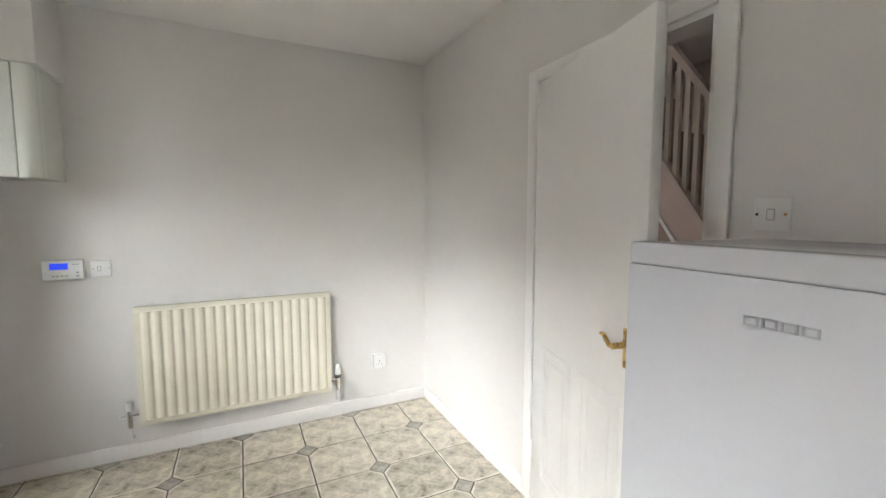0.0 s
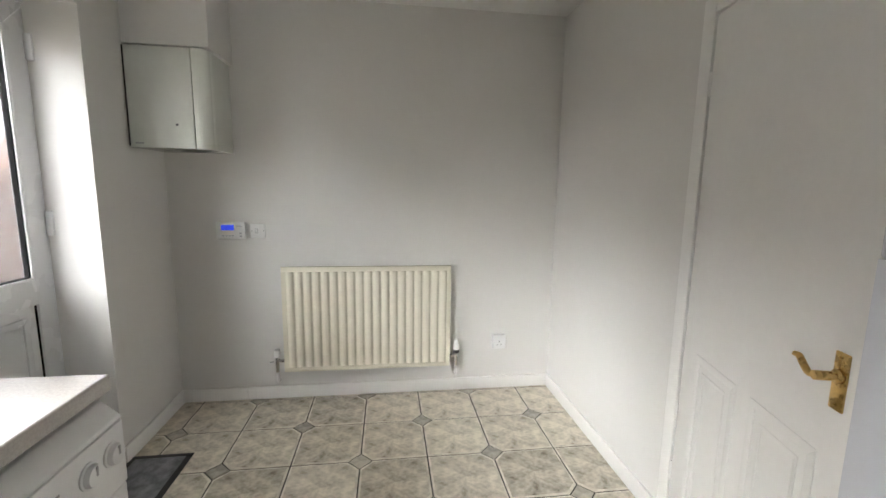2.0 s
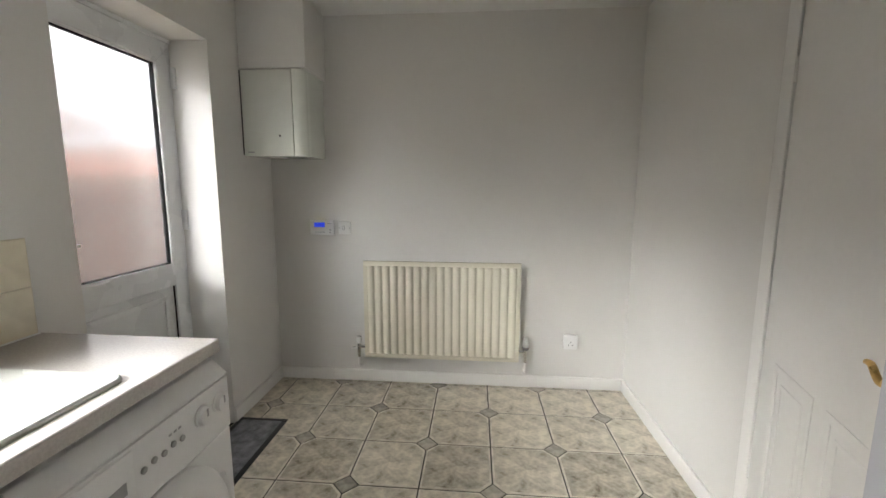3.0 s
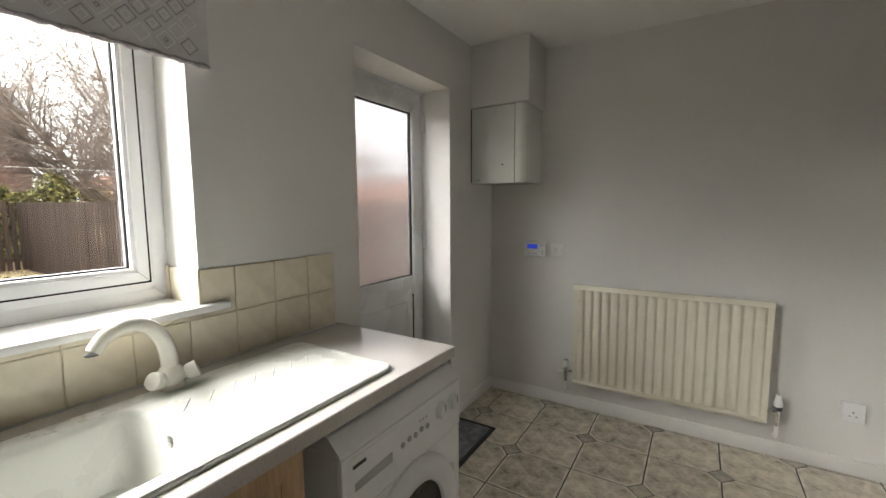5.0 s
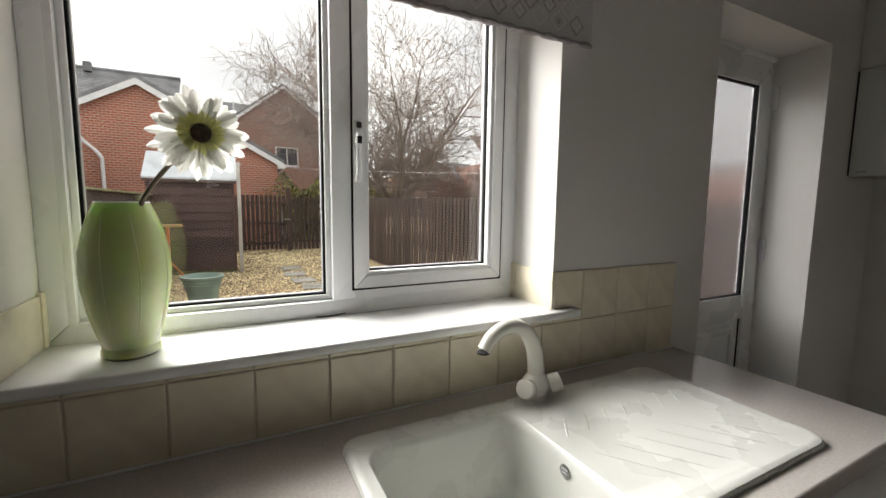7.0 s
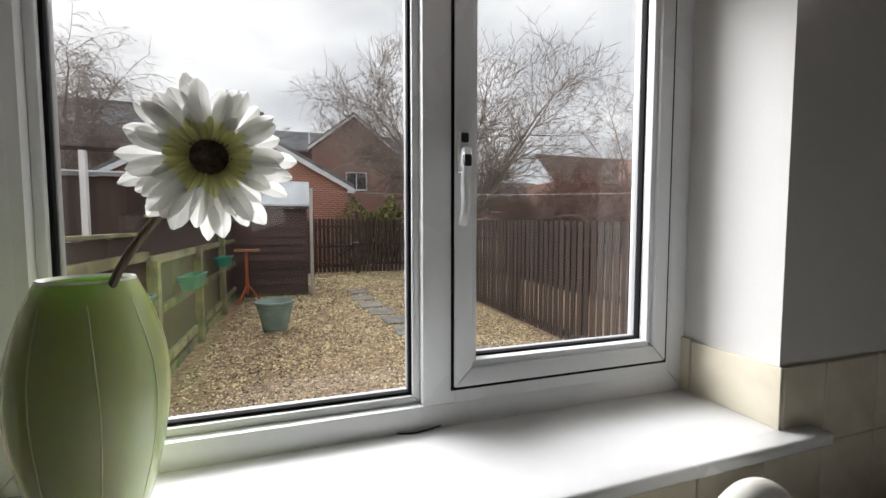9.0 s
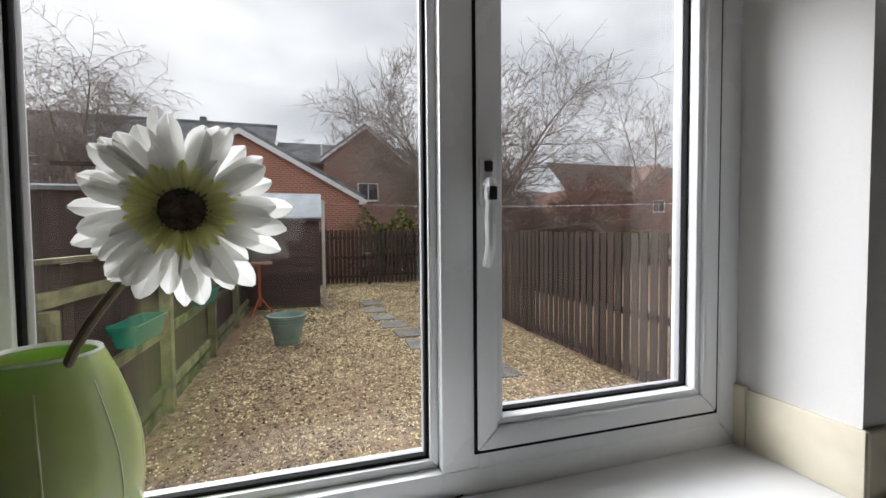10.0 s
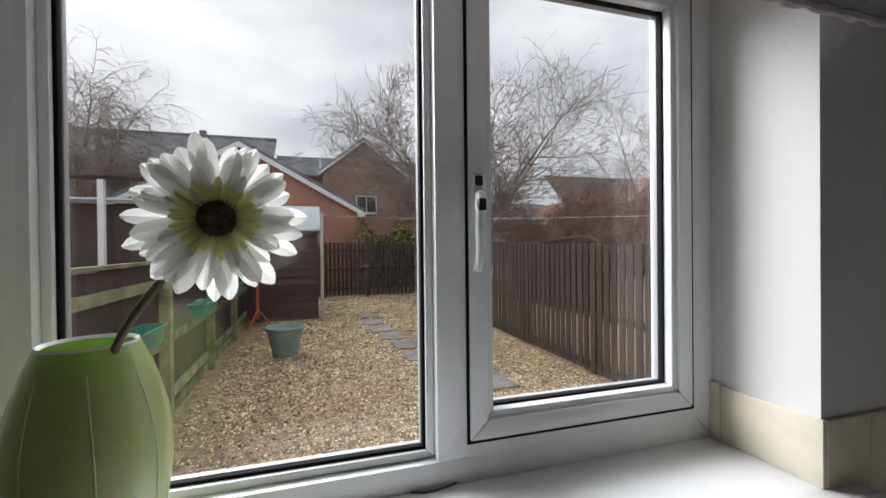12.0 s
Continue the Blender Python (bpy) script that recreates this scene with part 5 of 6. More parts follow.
part("fascia", boxed(AX + 0.07, AX + 0.096, A0 - 0.05, A1 + 0.05, 1.86, 1.935), M_shed, sh)

# washing line post and cord
wp = thing("washing_line_post", (-11.52, 0.04, ZG), "slim pale concrete washing line post", "post")
part("shaft", boxed(-11.56, -11.48, 0.0, 0.08, ZG, 2.38, 0.006), M_concrete, wp)
part("hook", sweep(bmesh.new(), ((-11.52, 0.04, 2.3), (-11.46, 0.14, 2.33)), 0.012, 6), M_steel, wp)
ends = Vector((-11.46, 0.14, 2.32)), Vector((-1.43, 4.3, 1.72))
b = bmesh.new()
sweep(b, [ends[0].lerp(ends[1], i / 30) - Vector((0, 0, 0.1 * 4 * (i / 30) * (1 - i / 30))) for i in range(31)], 0.0018, 5)
single("washing_line", b, M_wire, "thin white washing line sagging across the garden", "washing line")

# work stand, pot, troughs, stepping stones
ws = thing("work_stand", (-10.9, -1.38, ZG), "orange steel work stand with a tan board top", "work stand")
part("top", boxed(-11.05, -10.75, -1.62, -1.12, 0.86, 0.91), M_tan, ws)
part("column", boxed(-10.93, -10.87, -1.42, -1.36, ZG + 0.2, 0.86), M_orange, ws)
for dx2, dy2 in ((0.0, 0.3), (0.26, -0.15), (-0.26, -0.15)):
    part("leg", sweep(bmesh.new(), ((-10.9, -1.39, ZG + 0.42), (-10.9 + dx2, -1.39 + dy2, ZG + 0.01)), 0.02, 8), M_orange, ws)
pt = thing("plant_pot", (-8.1, -0.61, ZG), "large pale green plastic plant pot", "plant pot")
b = bmesh.new()
lathe(b, ((0.19, 0), (0.2, 0.02), (0.225, 0.15), (0.265, 0.33), (0.29, 0.44), (0.32, 0.45), (0.325, 0.49), (0.305, 0.495), (0.28, 0.46), (0.24, 0.28), (0.18, 0.05), (0.02, 0.045)), 36, at=(-8.1, -0.61, ZG + 0.004))
part("body", b, M_pot, pt)
for zz in (0.35, 0.395):
    b = bmesh.new()
    r0 = 0.225 + (zz - 0.15) * 0.222
    lathe(b, ((r0 - 0.004, zz - 0.012), (r0 + 0.012, zz - 0.008), (r0 + 0.014, zz + 0.008), (r0 - 0.001, zz + 0.012)), 36, at=(-8.1, -0.61, ZG + 0.004), cap=False)
    part("band", b, M_pot, pt)
b = bmesh.new()
lathe(b, ((0.268, 0.0), (0.27, 0.02), (0.1, 0.03)), 24, at=(-8.1, -0.61, ZG + 0.37))
part("soil", b, M_gravel, pt)
def trough(x0, x1, y0, z):
    t = thing("planter_trough", ((x0 + x1) / 2, y0 + 0.1, z), "empty green plastic trough hung on the fence", "planter", "troughs on the fence")
    b = bmesh.new()
    def rr(e, zz):
        return [(px, py, zz) for px, py in rounded(x0 + e, x1 - e, y0 + e, y0 + 0.2 - e, 0.02, 3)]
    loft(b, [rr(0.035, z), rr(0.012, z + 0.13), rr(0.0, z + 0.135), rr(-0.004, z + 0.16), rr(0.012, z + 0.16), rr(0.018, z + 0.13), rr(0.05, z + 0.02)], cap0=True)
    part("body", b, M_trough, t)
    for xx in (x0 + 0.12, x1 - 0.12):
        part("hanger", boxed(xx - 0.015, xx + 0.015, y0 - 0.04, y0 + 0.004, z + 0.08, z + 0.158), M_trough, t)
trough(-4.72, -4.12, -1.5, 0.72)
trough(-6.8, -6.15, -1.53, 0.69)
trough(-9.1, -8.5, -1.57, 0.74)
for x0, y0, a in ((-11.6, 1.21, 6), (-10.6, 1.17, -4), (-9.7, 1.25, 3), (-8.9, 1.35, -6), (-8.1, 1.48, 4), (-7.3, 1.54, -3), (-6.6, 1.66, 5), (-5.7, 2.15, 2), (-4.4, 1.7, -2), (-3.4, 1.7, 3)):
    b = boxed(-0.3, 0.3, -0.24, 0.24, 0, 0.035, 0.008, 1)
    bmesh.ops.transform(b, matrix=pose(x0, y0, ZG - 0.008, 0, 0, a), verts=b.verts)
    single("stepping_stone", b, M_slab, "weathered grey paving slab set in the gravel", "stepping stone", "path of slabs")


# ---- houses beyond ----
def window_on(parent, x, y, z, wd, hh, cols=2):
    wdw = part("window", boxed(x - 0.03, x + 0.01, y - wd / 2, y + wd / 2, z, z + hh), M_pane, parent, "white framed window")
    b = bmesh.new()
    ring_frame(b, x - 0.02, x + 0.05, y - wd / 2 - 0.03, y + wd / 2 + 0.03, z - 0.03, z + hh + 0.03, 0.08, 0.005)
    for c in range(1, cols):
        yy = y - wd / 2 + wd * c / cols
        box(b, x - 0.02, x + 0.045, yy - 0.03, yy + 0.03, z, z + hh)
    part("frame", b, M_barge, wdw)
    part("sill", boxed(x - 0.02, x + 0.09, y - wd / 2 - 0.08, y + wd / 2 + 0.08, z - 0.09, z - 0.03), M_barge, wdw)


def roof_rows(parent, x0, z0, x1, z1, y0, y1, mt, n=26):
    """A pitched slope from its eave (x0, z0) to its ridge (x1, z1), as courses of tiles."""
    b = bmesh.new()
    for i in range(n):
        a, c = i / n, (i + 1) / n
        xa, za, xc, zc = x0 + (x1 - x0) * a, z0 + (z1 - z0) * a, x0 + (x1 - x0) * c, z0 + (z1 - z0) * c
        prism(b, ((xa, za + 0.05), (xc, zc + 0.01), (xc, zc - 0.12), (xa, za - 0.08)), "y", y0, y1)
    return part("roof", b, mt, parent, "", True)


# brick gable end behind the shed
h1 = thing("brick_house", (-22, -2.95, ZG), "orange-red brick house with a white-edged gable", "house")
EY0, EY1, EZ, AY, AZ = -7.45, 1.58, 3.12, -2.95, 5.62
HXF, HXB = -18.5, -27.0
b = bmesh.new()
prism(b, ((EY0, ZG), (EY1, ZG), (EY1, EZ), (AY, AZ), (EY0, EZ)), "x", HXB, HXF)
part("wall", b, M_brick, h1)
for s, ey in ((1, EY1), (-1, EY0)):
    b = bmesh.new()
    for i in range(22):
        a, c = i / 22, (i + 1) / 22
        y0_, z0_ = ey + s * 0.25 + (AY - ey - s * 0.25) * a, EZ - 0.12 + (AZ - EZ + 0.17) * a
        y1_, z1_ = ey + s * 0.25 + (AY - ey - s * 0.25) * c, EZ - 0.12 + (AZ - EZ + 0.17) * c
        prism(b, ((y0_, z0_ + 0.16), (y1_, z1_ + 0.12), (y1_, z1_), (y0_, z0_ + 0.02)), "x", HXB - 0.1, HXF + 0.22)
    part("roof", b, M_rooft, h1, "", True)
    b = bmesh.new()
    prism(b, ((ey + s * 0.27, EZ - 0.14), (AY, AZ + 0.05), (AY, AZ - 0.17), (ey + s * 0.27, EZ - 0.34)), "x", HXF + 0.2, HXF + 0.235)
    part("bargeboard", b, M_barge, h1, "white bargeboard")
    part("eave_box", boxed(HXF - 0.1, HXF + 0.2, min(ey, ey + s * 0.27), max(ey, ey + s * 0.27), EZ - 0.34, EZ - 0.15), M_barge, h1)
b = bmesh.new()
sweep(b, spline(((HXF + 0.15, -5.6, 3.8), (HXF + 0.15, -4.85, 3.72), (HXF + 0.1, -4.45, 3.35), (HXF + 0.08, -4.1, 2.95), (HXF + 0.06, -4.06, 2.5), (HXF + 0.06, -4.06, ZG + 0.1)), 6), 0.06, 8)
part("downpipe", b, M_barge, h1, "white cranked downpipe")
part("gutter", sweep(bmesh.new(), ((HXF - 0.2, EY1 + 0.32, EZ - 0.2), (HXB, EY1 + 0.32, EZ - 0.2)), 0.07, 8), M_barge, h1)

# long roofed house further off
h2 = thing("terraced_house", (-33, -10, ZG), "brick terraced house with a long grey tiled roof", "house")
part("wall", boxed(-38, -30.4, -20, -3.2, ZG, 6.6), M_brickfar, h2)
roof_rows(h2, -29.9, 6.35, -34.0, 9.55, -20.3, -2.9, M_rooft)
b = bmesh.new()
prism(b, ((-30.4, 6.6), (-34.0, 9.4), (-38.0, 6.6)), "y", -19.9, -3.3)
part("gable", b, M_brickfar, h2)
part("ridge", sweep(bmesh.new(), ((-34.0, -20.3, 9.6), (-34.0, -2.9, 9.6)), 0.13, 8), M_rooft, h2)
part("fascia", boxed(-29.95, -29.85, -20.3, -2.9, 6.12, 6.34), M_barge, h2)
for y in (-15.6, -13.2, -11.5, -8.2, -5.4):
    window_on(h2, -30.38, y, 4.5, 1.2, 1.25)
    window_on(h2, -30.38, y, 1.2, 1.4, 1.3)
part("flue", boxed(-33.7, -33.4, -7.9, -7.5, 9.3, 9.85), M_rooft, h2)

h3 = thing("gabled_house", (-33, 2.5, ZG), "weathered brick house with a front gable and grey roof", "house")
part("wall", boxed(-38, -31.0, -2.8, 7.5, ZG, 6.7), M_brickfar, h3)
roof_rows(h3, -30.6, 6.5, -34.0, 8.45, -2.88, 7.6, M_rooft, 18)
b = bmesh.new()
prism(b, ((0.35, ZG), (6.0, ZG), (6.0, 6.75), (3.15, 8.95), (0.35, 6.75)), "x", -34, -30.2)
part("gable", b, M_brickfar, h3)
for s, ey in ((-1, 0.1), (1, 6.25)):
    b = bmesh.new()
    prism(b, ((ey, 6.62), (3.15, 9.05), (3.15, 9.22), (ey, 6.8)), "x", -34, -30.0)
    part("roof", b, M_rooft, h3)
    b = bmesh.new()
    prism(b, ((ey, 6.45), (3.15, 8.87), (3.15, 9.07), (ey, 6.66)), "x", -30.0, -29.95)
    part("bargeboard", b, M_barge, h3)
window_on(h3, -30.18, 3.3, 3.9, 1.4, 1.2)
b = bmesh.new()
sweep(b, ((-30.9, 0.2, 6.9), (-30.9, 0.2, 7.9)), 0.06, 6)
part("vent_pipe", b, M_barge, h3)

h4 = thing("far_house", (-48, 23, ZG), "distant brick terrace with white bay window", "house", "distant houses")
part("wall", boxed(-54, -46, 16.5, 29, ZG, 4.6), M_brickfar, h4)
roof_rows(h4, -45.6, 4.5, -50, 7.0, 16.2, 29.3, M_rooft, 14)
for y in (18.5, 21.5, 25):
    window_on(h4, -45.98, y, 3.0, 1.5, 1.1)
part("bay", boxed(-46, -45.2, 18.2, 21.8, ZG, 2.3), M_barge, h4)
for y in (18.8, 20.0, 21.2):
    part("window", boxed(-45.21, -45.17, y - 0.45, y + 0.45, 0.9, 2.0), M_pane, h4)
h5 = thing("far_house", (-42, 36, ZG), "distant red brick house with a brown tiled roof", "house", "distant houses")
part("wall", boxed(-48, -40, 26, 50, ZG, 6.2), M_brickfar, h5)
roof_rows(h5, -39.6, 6.1, -44, 9.8, 25.7, 50.3, M_rooftan, 16)
b = bmesh.new()
prism(b, ((34.5, ZG), (40.5, ZG), (40.5, 6.6), (37.5, 9.4), (34.5, 6.6)), "x", -44, -39.2)
part("gable", b, M_brickfar, h5)
for y in (30, 37.5, 44):
    window_on(h5, -39.18 if y == 37.5 else -39.98, y, 3.8, 1.6, 1.3)

# neighbour's brick side wall, beyond the paling fence
h6 = thing("neighbour_garage", (-3.3, 5.6, ZG), "low brick garage with a felt roof beyond the paling fence", "garage")
part("wall", boxed(-4.8, -1.8, 4.6, 6.6, ZG, 1.85), M_brickfar, h6)
part("roof", boxed(-4.85, -1.75, 4.55, 6.65, 1.85, 1.93), M_felt, h6)

# neighbour's washing post and dark lean-to beyond the low fence
np_ = thing("washing_post", (-10.1, -4.0, ZG), "white washing post with a dark cross arm", "post")
part("shaft", boxed(-10.13, -10.03, -4.05, -3.95, ZG, 2.85), M_barge, np_)
part("arm", boxed(-10.13, -10.05, -4.75, -3.25, 2.85, 2.92), M_fence, np_)
ll = thing("lean_to", (-15.7, -7.3, ZG), "dark timber lean-to behind the low fence", "shed")
part("wall", boxed(-17.5, -14.0, -10.0, -4.7, ZG, 2.75), M_fence, ll)
b = bmesh.new()
prism(b, ((-13.8, 2.75), (-17.6, 3.2), (-17.6, 3.3), (-13.8, 2.85)), "y", -10.1, -4.6)
part("roof", b, M_rooft, ll)


# parked car behind the back fence
M_carpaint = material("white_car_paint", (0.7, 0.71, 0.72), 0.2, var=0.03, coat=0.5)
car = thing("parked_car", (-20.5, 3.4, ZG), "white parked car behind the garden fence", "car")
b = bmesh.new()
prism(b, ((1.3, ZG + 0.3), (5.5, ZG + 0.3), (5.55, ZG + 0.75), (4.7, ZG + 0.95), (1.35, ZG + 1.0), (1.25, ZG + 0.7)), "x", -21.3, -19.7)
bmesh.ops.bevel(b, geom=b.edges[:], offset=0.08, segments=3, affect="EDGES", profile=0.5)
part("body", b, M_carpaint, car)
b = bmesh.new()
prism(b, ((1.5, ZG + 0.95), (4.5, ZG + 0.95), (3.7, ZG + 1.45), (1.9, ZG + 1.47)), "x", -21.15, -19.85)
bmesh.ops.bevel(b, geom=b.edges[:], offset=0.07, segments=3, affect="EDGES", profile=0.5)
cab = part("cabin", b, M_carpaint, car)
for y0, y1 in ((1.95, 2.75), (2.83, 3.7)):
    part("window", boxed(-19.86, -19.845, y0, y1, ZG + 1.05, ZG + 1.36, 0.003), M_pane, cab)
for yy in (2.1, 4.7):
    for xx in (-19.85, -21.15):
        b = bmesh.new()
        lathe(b, ((0.2, -0.1), (0.31, -0.09), (0.31, 0.09), (0.2, 0.1)), 20, m=pose(xx, yy, ZG + 0.31, 0, 90, 0))
        wh = part("wheel", b, M_gasket, car)
        b = bmesh.new()
        lathe(b, ((0.19, -0.104), (0.19, 0.104)), 16, m=pose(xx, yy, ZG + 0.31, 0, 90, 0))
        part("rim", b, M_silver, wh)


# ---- trees ----
def tree(name, base, height, spread, seed, label, twig, trunk_h=0.18, limbs=6, r0=0.16, rise=0.6, droop=0.0, dens=1.25, thin=0.0095, lean=1.0):
    """A trunk that forks into limbs; limbs, branches and twigs taper along bent runs."""
    rt = random.Random(seed)
    stores = {"trunk": ([], []), "crown": ([], [])}
    def run(part_name, p, d, length, ra, rb, steps, wob, pull, sides):
        V, F = stores[part_name]
        places, prev = [], None
        for i in range(steps + 1):
            s = d.orthogonal().normalized()
            u = d.cross(s)
            r = ra + (rb - ra) * i / steps
            ring = len(V)
            for k in range(sides):
                a = 2 * math.pi * k / sides
                V.append(tuple(p + r * (s * math.cos(a) + u * math.sin(a))))
            if prev is not None:
                for k in range(sides):
                    l = (k + 1) % sides
                    F.append((prev + k, prev + l, ring + l, ring + k))
            prev = ring
            places.append((p.copy(), d.copy(), r))
            d = (d + Vector((rt.gauss(0, wob), rt.gauss(0, wob), rt.gauss(0, wob * 0.7) + pull))).normalized()
            p = p + d * length / steps
        return places
    def aside(d, amount):
        s = d.orthogonal().normalized()
        a = rt.uniform(0, 2 * math.pi)
        return (d + amount * (s * math.cos(a) + d.cross(s) * math.sin(a))).normalized()
    h = height
    tr = run("trunk", Vector((0, 0, -0.1)), Vector((rt.uniform(-0.06, 0.06), rt.uniform(-0.06, 0.06), 1)).normalized(), h * trunk_h, r0, r0 * 0.75, 5, 0.04, 0, 9)
    top = tr[-1][0]
    for i in range(limbs):
        az = 2 * math.pi * i / limbs + rt.uniform(-0.3, 0.3)
        d = Vector((math.cos(az) * spread, math.sin(az) * spread, rt.uniform(rise * 0.3, rise * 2.8))).normalized()
        L = h * (1 - trunk_h) * rt.uniform(0.72, 1.0) * (0.52 + 0.48 * d.z)
        limb = run("trunk", top - Vector((0, 0, rt.uniform(0, 0.3) * h * trunk_h)), d, L, r0 * 0.58, thin * 1.6, 9, 0.075, 0.0 - droop * 0.05, 6)
        for q, dd, r in limb[2:]:
            for _ in range(int(3 * dens + rt.random())):
                br = run("crown", q, aside(dd, rt.uniform(0.8, 1.7)), L * rt.uniform(0.22, 0.46), max(thin, r * 0.45), thin, 6, 0.15, 0.0 - droop * 0.14, 4)
                for q2, d2, r2 in br[1:]:
                    for _ in range(int(2 * dens + rt.random())):
                        tw = run("crown", q2, aside(d2, rt.uniform(0.8, 1.6)), L * rt.uniform(0.07, 0.17), max(thin * 0.8, r2 * 0.5), thin * 0.6, 3, 0.18, 0.01 - droop * 0.3, 3)
                        for q3, d3, r3 in tw[1:3]:
                            run("crown", q3, aside(d3, rt.uniform(0.6, 1.1)), L * rt.uniform(0.03, 0.08), thin * 0.7, thin * 0.45, 2, 0.2, -droop * 0.3, 3)
    t = thing(name, base, label, "tree")
    for nm, mt in (("trunk", M_bark), ("crown", twig)):
        me = bpy.data.meshes.new(nm)
        me.from_pydata(stores[nm][0], [], stores[nm][1])
        me.materials.append(mt)
        o = new(nm, me)
        o.parent = t
        if nm == "crown":
            tagged(o, "bare branching winter twigs", kind="stuff")


tree("bare_tree", (-20.0, 7.3, ZG), 11.2, 1.0, 4, "wide-spreading bare winter tree behind the fence", M_twig, 0.15, 14, 0.21, 0.62, dens=1.3, thin=0.0095)
tree("bare_tree", (-23.0, 13.2, ZG), 6.2, 1.0, 8, "wide-spreading bare winter tree behind the fence", M_twig, 0.14, 8, 0.13, 0.5, dens=1.0)
tree("shrub", (-19.0, 11.3, ZG), 4.0, 0.8, 21, "reddish bare twiggy shrub behind the fence", M_redtwig, 0.1, 8, 0.06, 0.9, dens=1.0)
tree("shrub", (-21.0, 14.5, ZG), 5.0, 0.8, 23, "reddish bare twiggy shrub behind the fence", M_redtwig, 0.1, 9, 0.07, 0.8, dens=1.0)
tree("shrub", (-23.0, 18.5, ZG), 5.6, 0.8, 25, "reddish bare twiggy shrub behind the fence", M_redtwig, 0.1, 9, 0.07, 0.8, dens=1.0)
tree("birch_tree", (-25.0, -11.5, ZG), 12.3, 0.8, 31, "bare birch with drooping twigs beyond the neighbouring garden", M_twig, 0.35, 9, 0.2, 0.9, droop=0.8, dens=1.35)
tree("slender_tree", (-26.0, 24.0, ZG), 13.0, 0.3, 35, "tall slender bare tree in the distance", M_twig, 0.3, 4, 0.12, 1.4, dens=1.0)
tree("bare_tree", (-62.0, -1.5, ZG), 17.0, 0.8, 38, "distant bare tree behind the roofs", M_twig, 0.4, 5, 0.2, 0.9, thin=0.025, dens=1.0)


def hedge(base, sx, sy, h, n, seed, label):
    r = np.random.default_rng(seed)
    p = r.normal(0, 0.33, (n, 3)) * (sx, sy, 0) + (0, 0, 0)
    p[:, 2] = h * (0.12 + 0.88 * r.random(n) ** 0.8) * (1 - 0.25 * np.abs(np.sin(p[:, 1] * 2.1)))
    s = 0.045 + 0.05 * r.random(n)
    a, bb = r.normal(0, 1, (n, 3)), r.normal(0, 1, (n, 3))
    a /= np.linalg.norm(a, axis=1)[:, None]
    bb -= a * (a * bb).sum(1)[:, None]
    bb /= np.linalg.norm(bb, axis=1)[:, None]
    q = np.stack([p - a * s[:, None], p + bb * s[:, None] * 0.5, p + a * s[:, None], p - bb * s[:, None] * 0.5], 1)
    me = bpy.data.meshes.new("leaf")
    me.from_pydata(q.reshape(-1, 3).tolist(), [], (np.arange(n)[:, None] * 4 + np.arange(4)).tolist())
    me.materials.append(M_leaf)
    o = new("hedge", me)
    o.location = base
    tagged(o, label, "hedge", kind="stuff")


hedge((-17.6, 3.2, ZG), 0.9, 2.6, 3.0, 9000, 1, "dull green and yellow shrubbery behind the back fence")
hedge((-18.8, 5.25, ZG), 0.6, 0.8, 2.95, 4000, 3, "yellow-green evergreen bush behind the back fence")
hedge((-19.5, 16.5, ZG), 1.2, 4.0, 2.0, 9000, 2, "dull green hedge behind the paling fence")

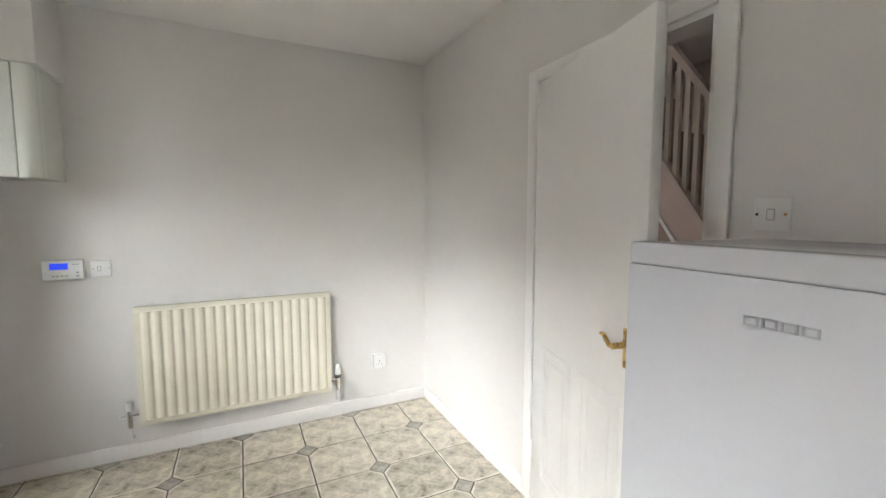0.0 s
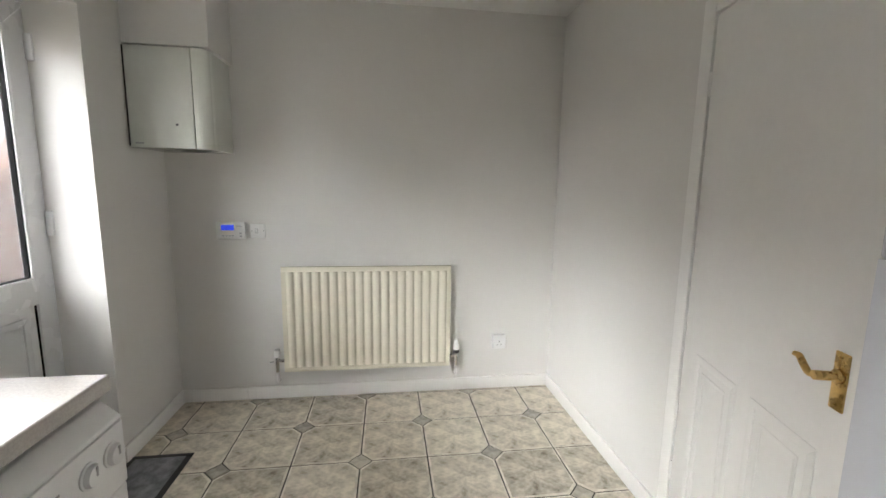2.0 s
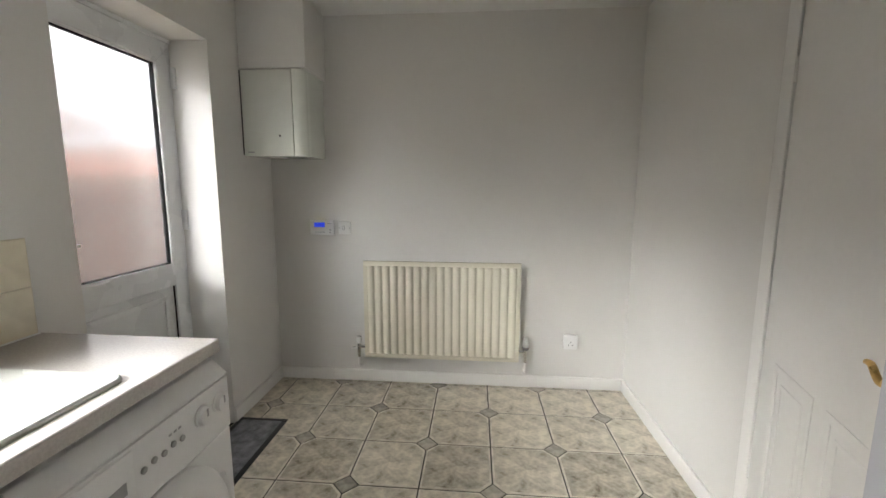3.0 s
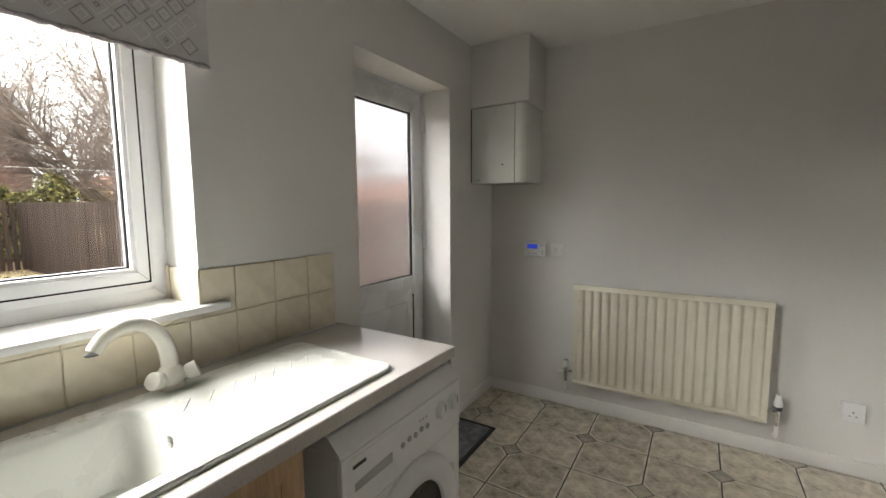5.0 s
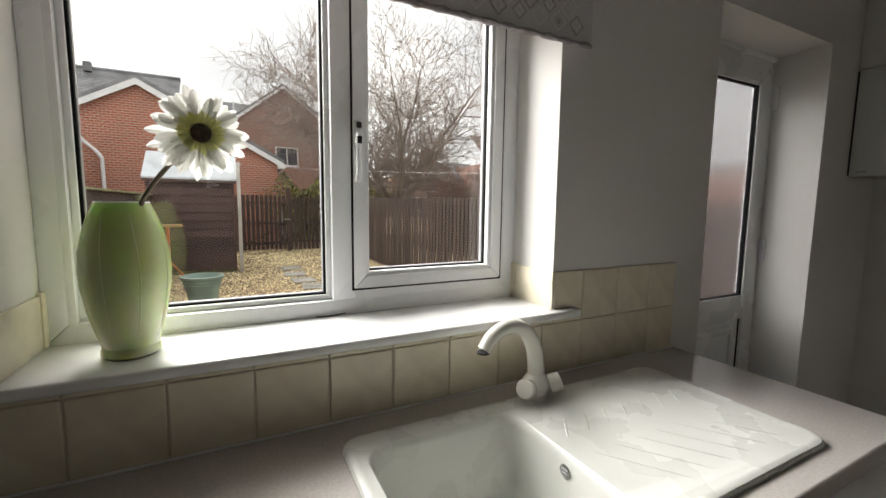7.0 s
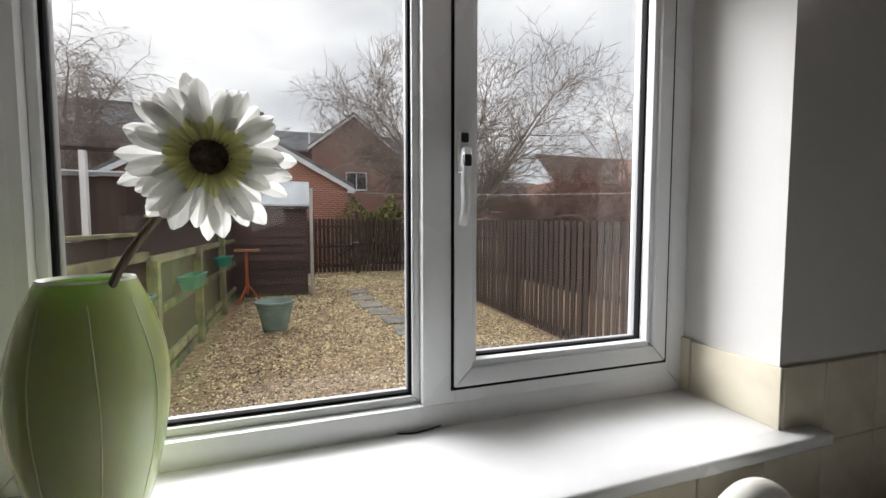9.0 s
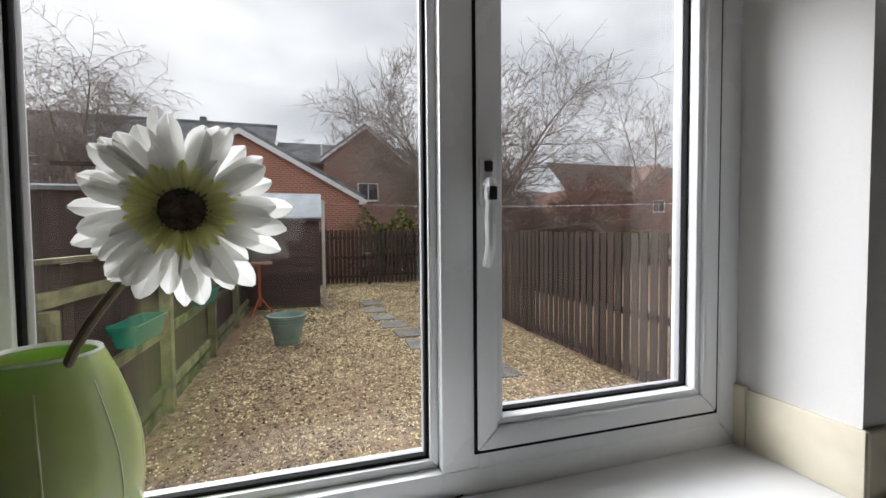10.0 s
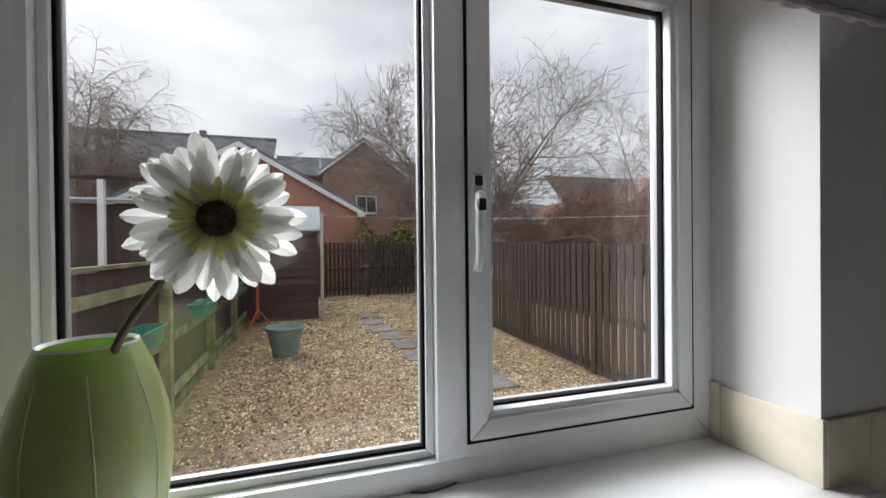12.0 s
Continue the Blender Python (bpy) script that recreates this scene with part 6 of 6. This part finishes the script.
# ---- floor tiles ----
P, GX, GY, HD = 0.345, 0.045, 2.18, 0.062
flo = thing("floor", (0, 0, 0), "mottled beige clipped-corner floor tiles with small diamond insets", "floor", kind="structure")
b = bmesh.new()
box(b, XO, XE + 0.1, YS - 0.1, YN, -0.05, -0.0045)
part("grout_bed", b, M_floorgrout, flo)
def clip(poly):
    for axis, lim, sgn in ((0, XW - (0.0), 1), (0, XE, -1), (1, YS, 1), (1, YN, -1)):
        out = []
        for i, p in enumerate(poly):
            q = poly[(i + 1) % len(poly)]
            a, c = sgn * (p[axis] - lim), sgn * (q[axis] - lim)
            if a >= 0:
                out.append(p)
            if a * c < 0:
                t = a / (a - c)
                out.append((p[0] + t * (q[0] - p[0]), p[1] + t * (q[1] - p[1])))
        poly = out
        if not poly:
            return []
    return poly
tile_shapes = {}
def tile(poly, name, mt):
    cut = clip(poly)
    if len(cut) < 3:
        return
    cx, cy = sum(p[0] for p in poly) / len(poly), sum(p[1] for p in poly) / len(poly)
    key = (name, tuple((round(p[0] - cx, 3), round(p[1] - cy, 3)) for p in cut))
    if key not in tile_shapes:
        b = bmesh.new()
        mx, my = sum(p[0] for p in cut) / len(cut) - cx, sum(p[1] for p in cut) / len(cut) - cy
        def ring(e, z):
            out = []
            for x, y in key[1]:
                d = Vector((x - mx, y - my))
                d -= d.normalized() * min(e, d.length * 0.5)
                out.append((mx + d.x, my + d.y, z))
            return out
        loft(b, [ring(0.0, -0.0046), ring(0.0, -0.0022), ring(0.005, 0.0), ring(0.013, 0.0004)])
        me = bpy.data.meshes.new(name)
        bmesh.ops.recalc_face_normals(b, faces=b.faces)
        b.to_mesh(me), b.free()
        me.materials.append(mt)
        if name == "tile":
            me.materials.append(M_tilerim)
            k = len(key[1])
            for i in range(k, min(3 * k, len(me.polygons))):
                me.polygons[i].material_index = 1
        tile_shapes[key] = me
    piece(name, tile_shapes[key], flo, (cx, cy, 0))
g, h = 0.0035, HD
for i in range(-5, 5):
    for j in range(-12, 3):
        x0, y0 = GX + i * P, GY + j * P
        x1, y1 = x0 + P, y0 + P
        if (i + j) % 2 == 0:
            poly = [(x0 + h, y0 + g), (x1 - g, y0 + g), (x1 - g, y1 - h), (x1 - h, y1 - g), (x0 + g, y1 - g), (x0 + g, y0 + h)]
        else:
            poly = [(x0 + g, y0 + g), (x1 - h, y0 + g), (x1 - g, y0 + h), (x1 - g, y1 - g), (x0 + h, y1 - g), (x0 + g, y1 - h)]
        tile(poly, "tile", M_tile)
        if (i + j) % 2 == 0:
            k = h - 0.006
            tile([(x0 + k, y0), (x0, y0 + k), (x0 - k, y0), (x0, y0 - k)], "inset_tile", M_inset)
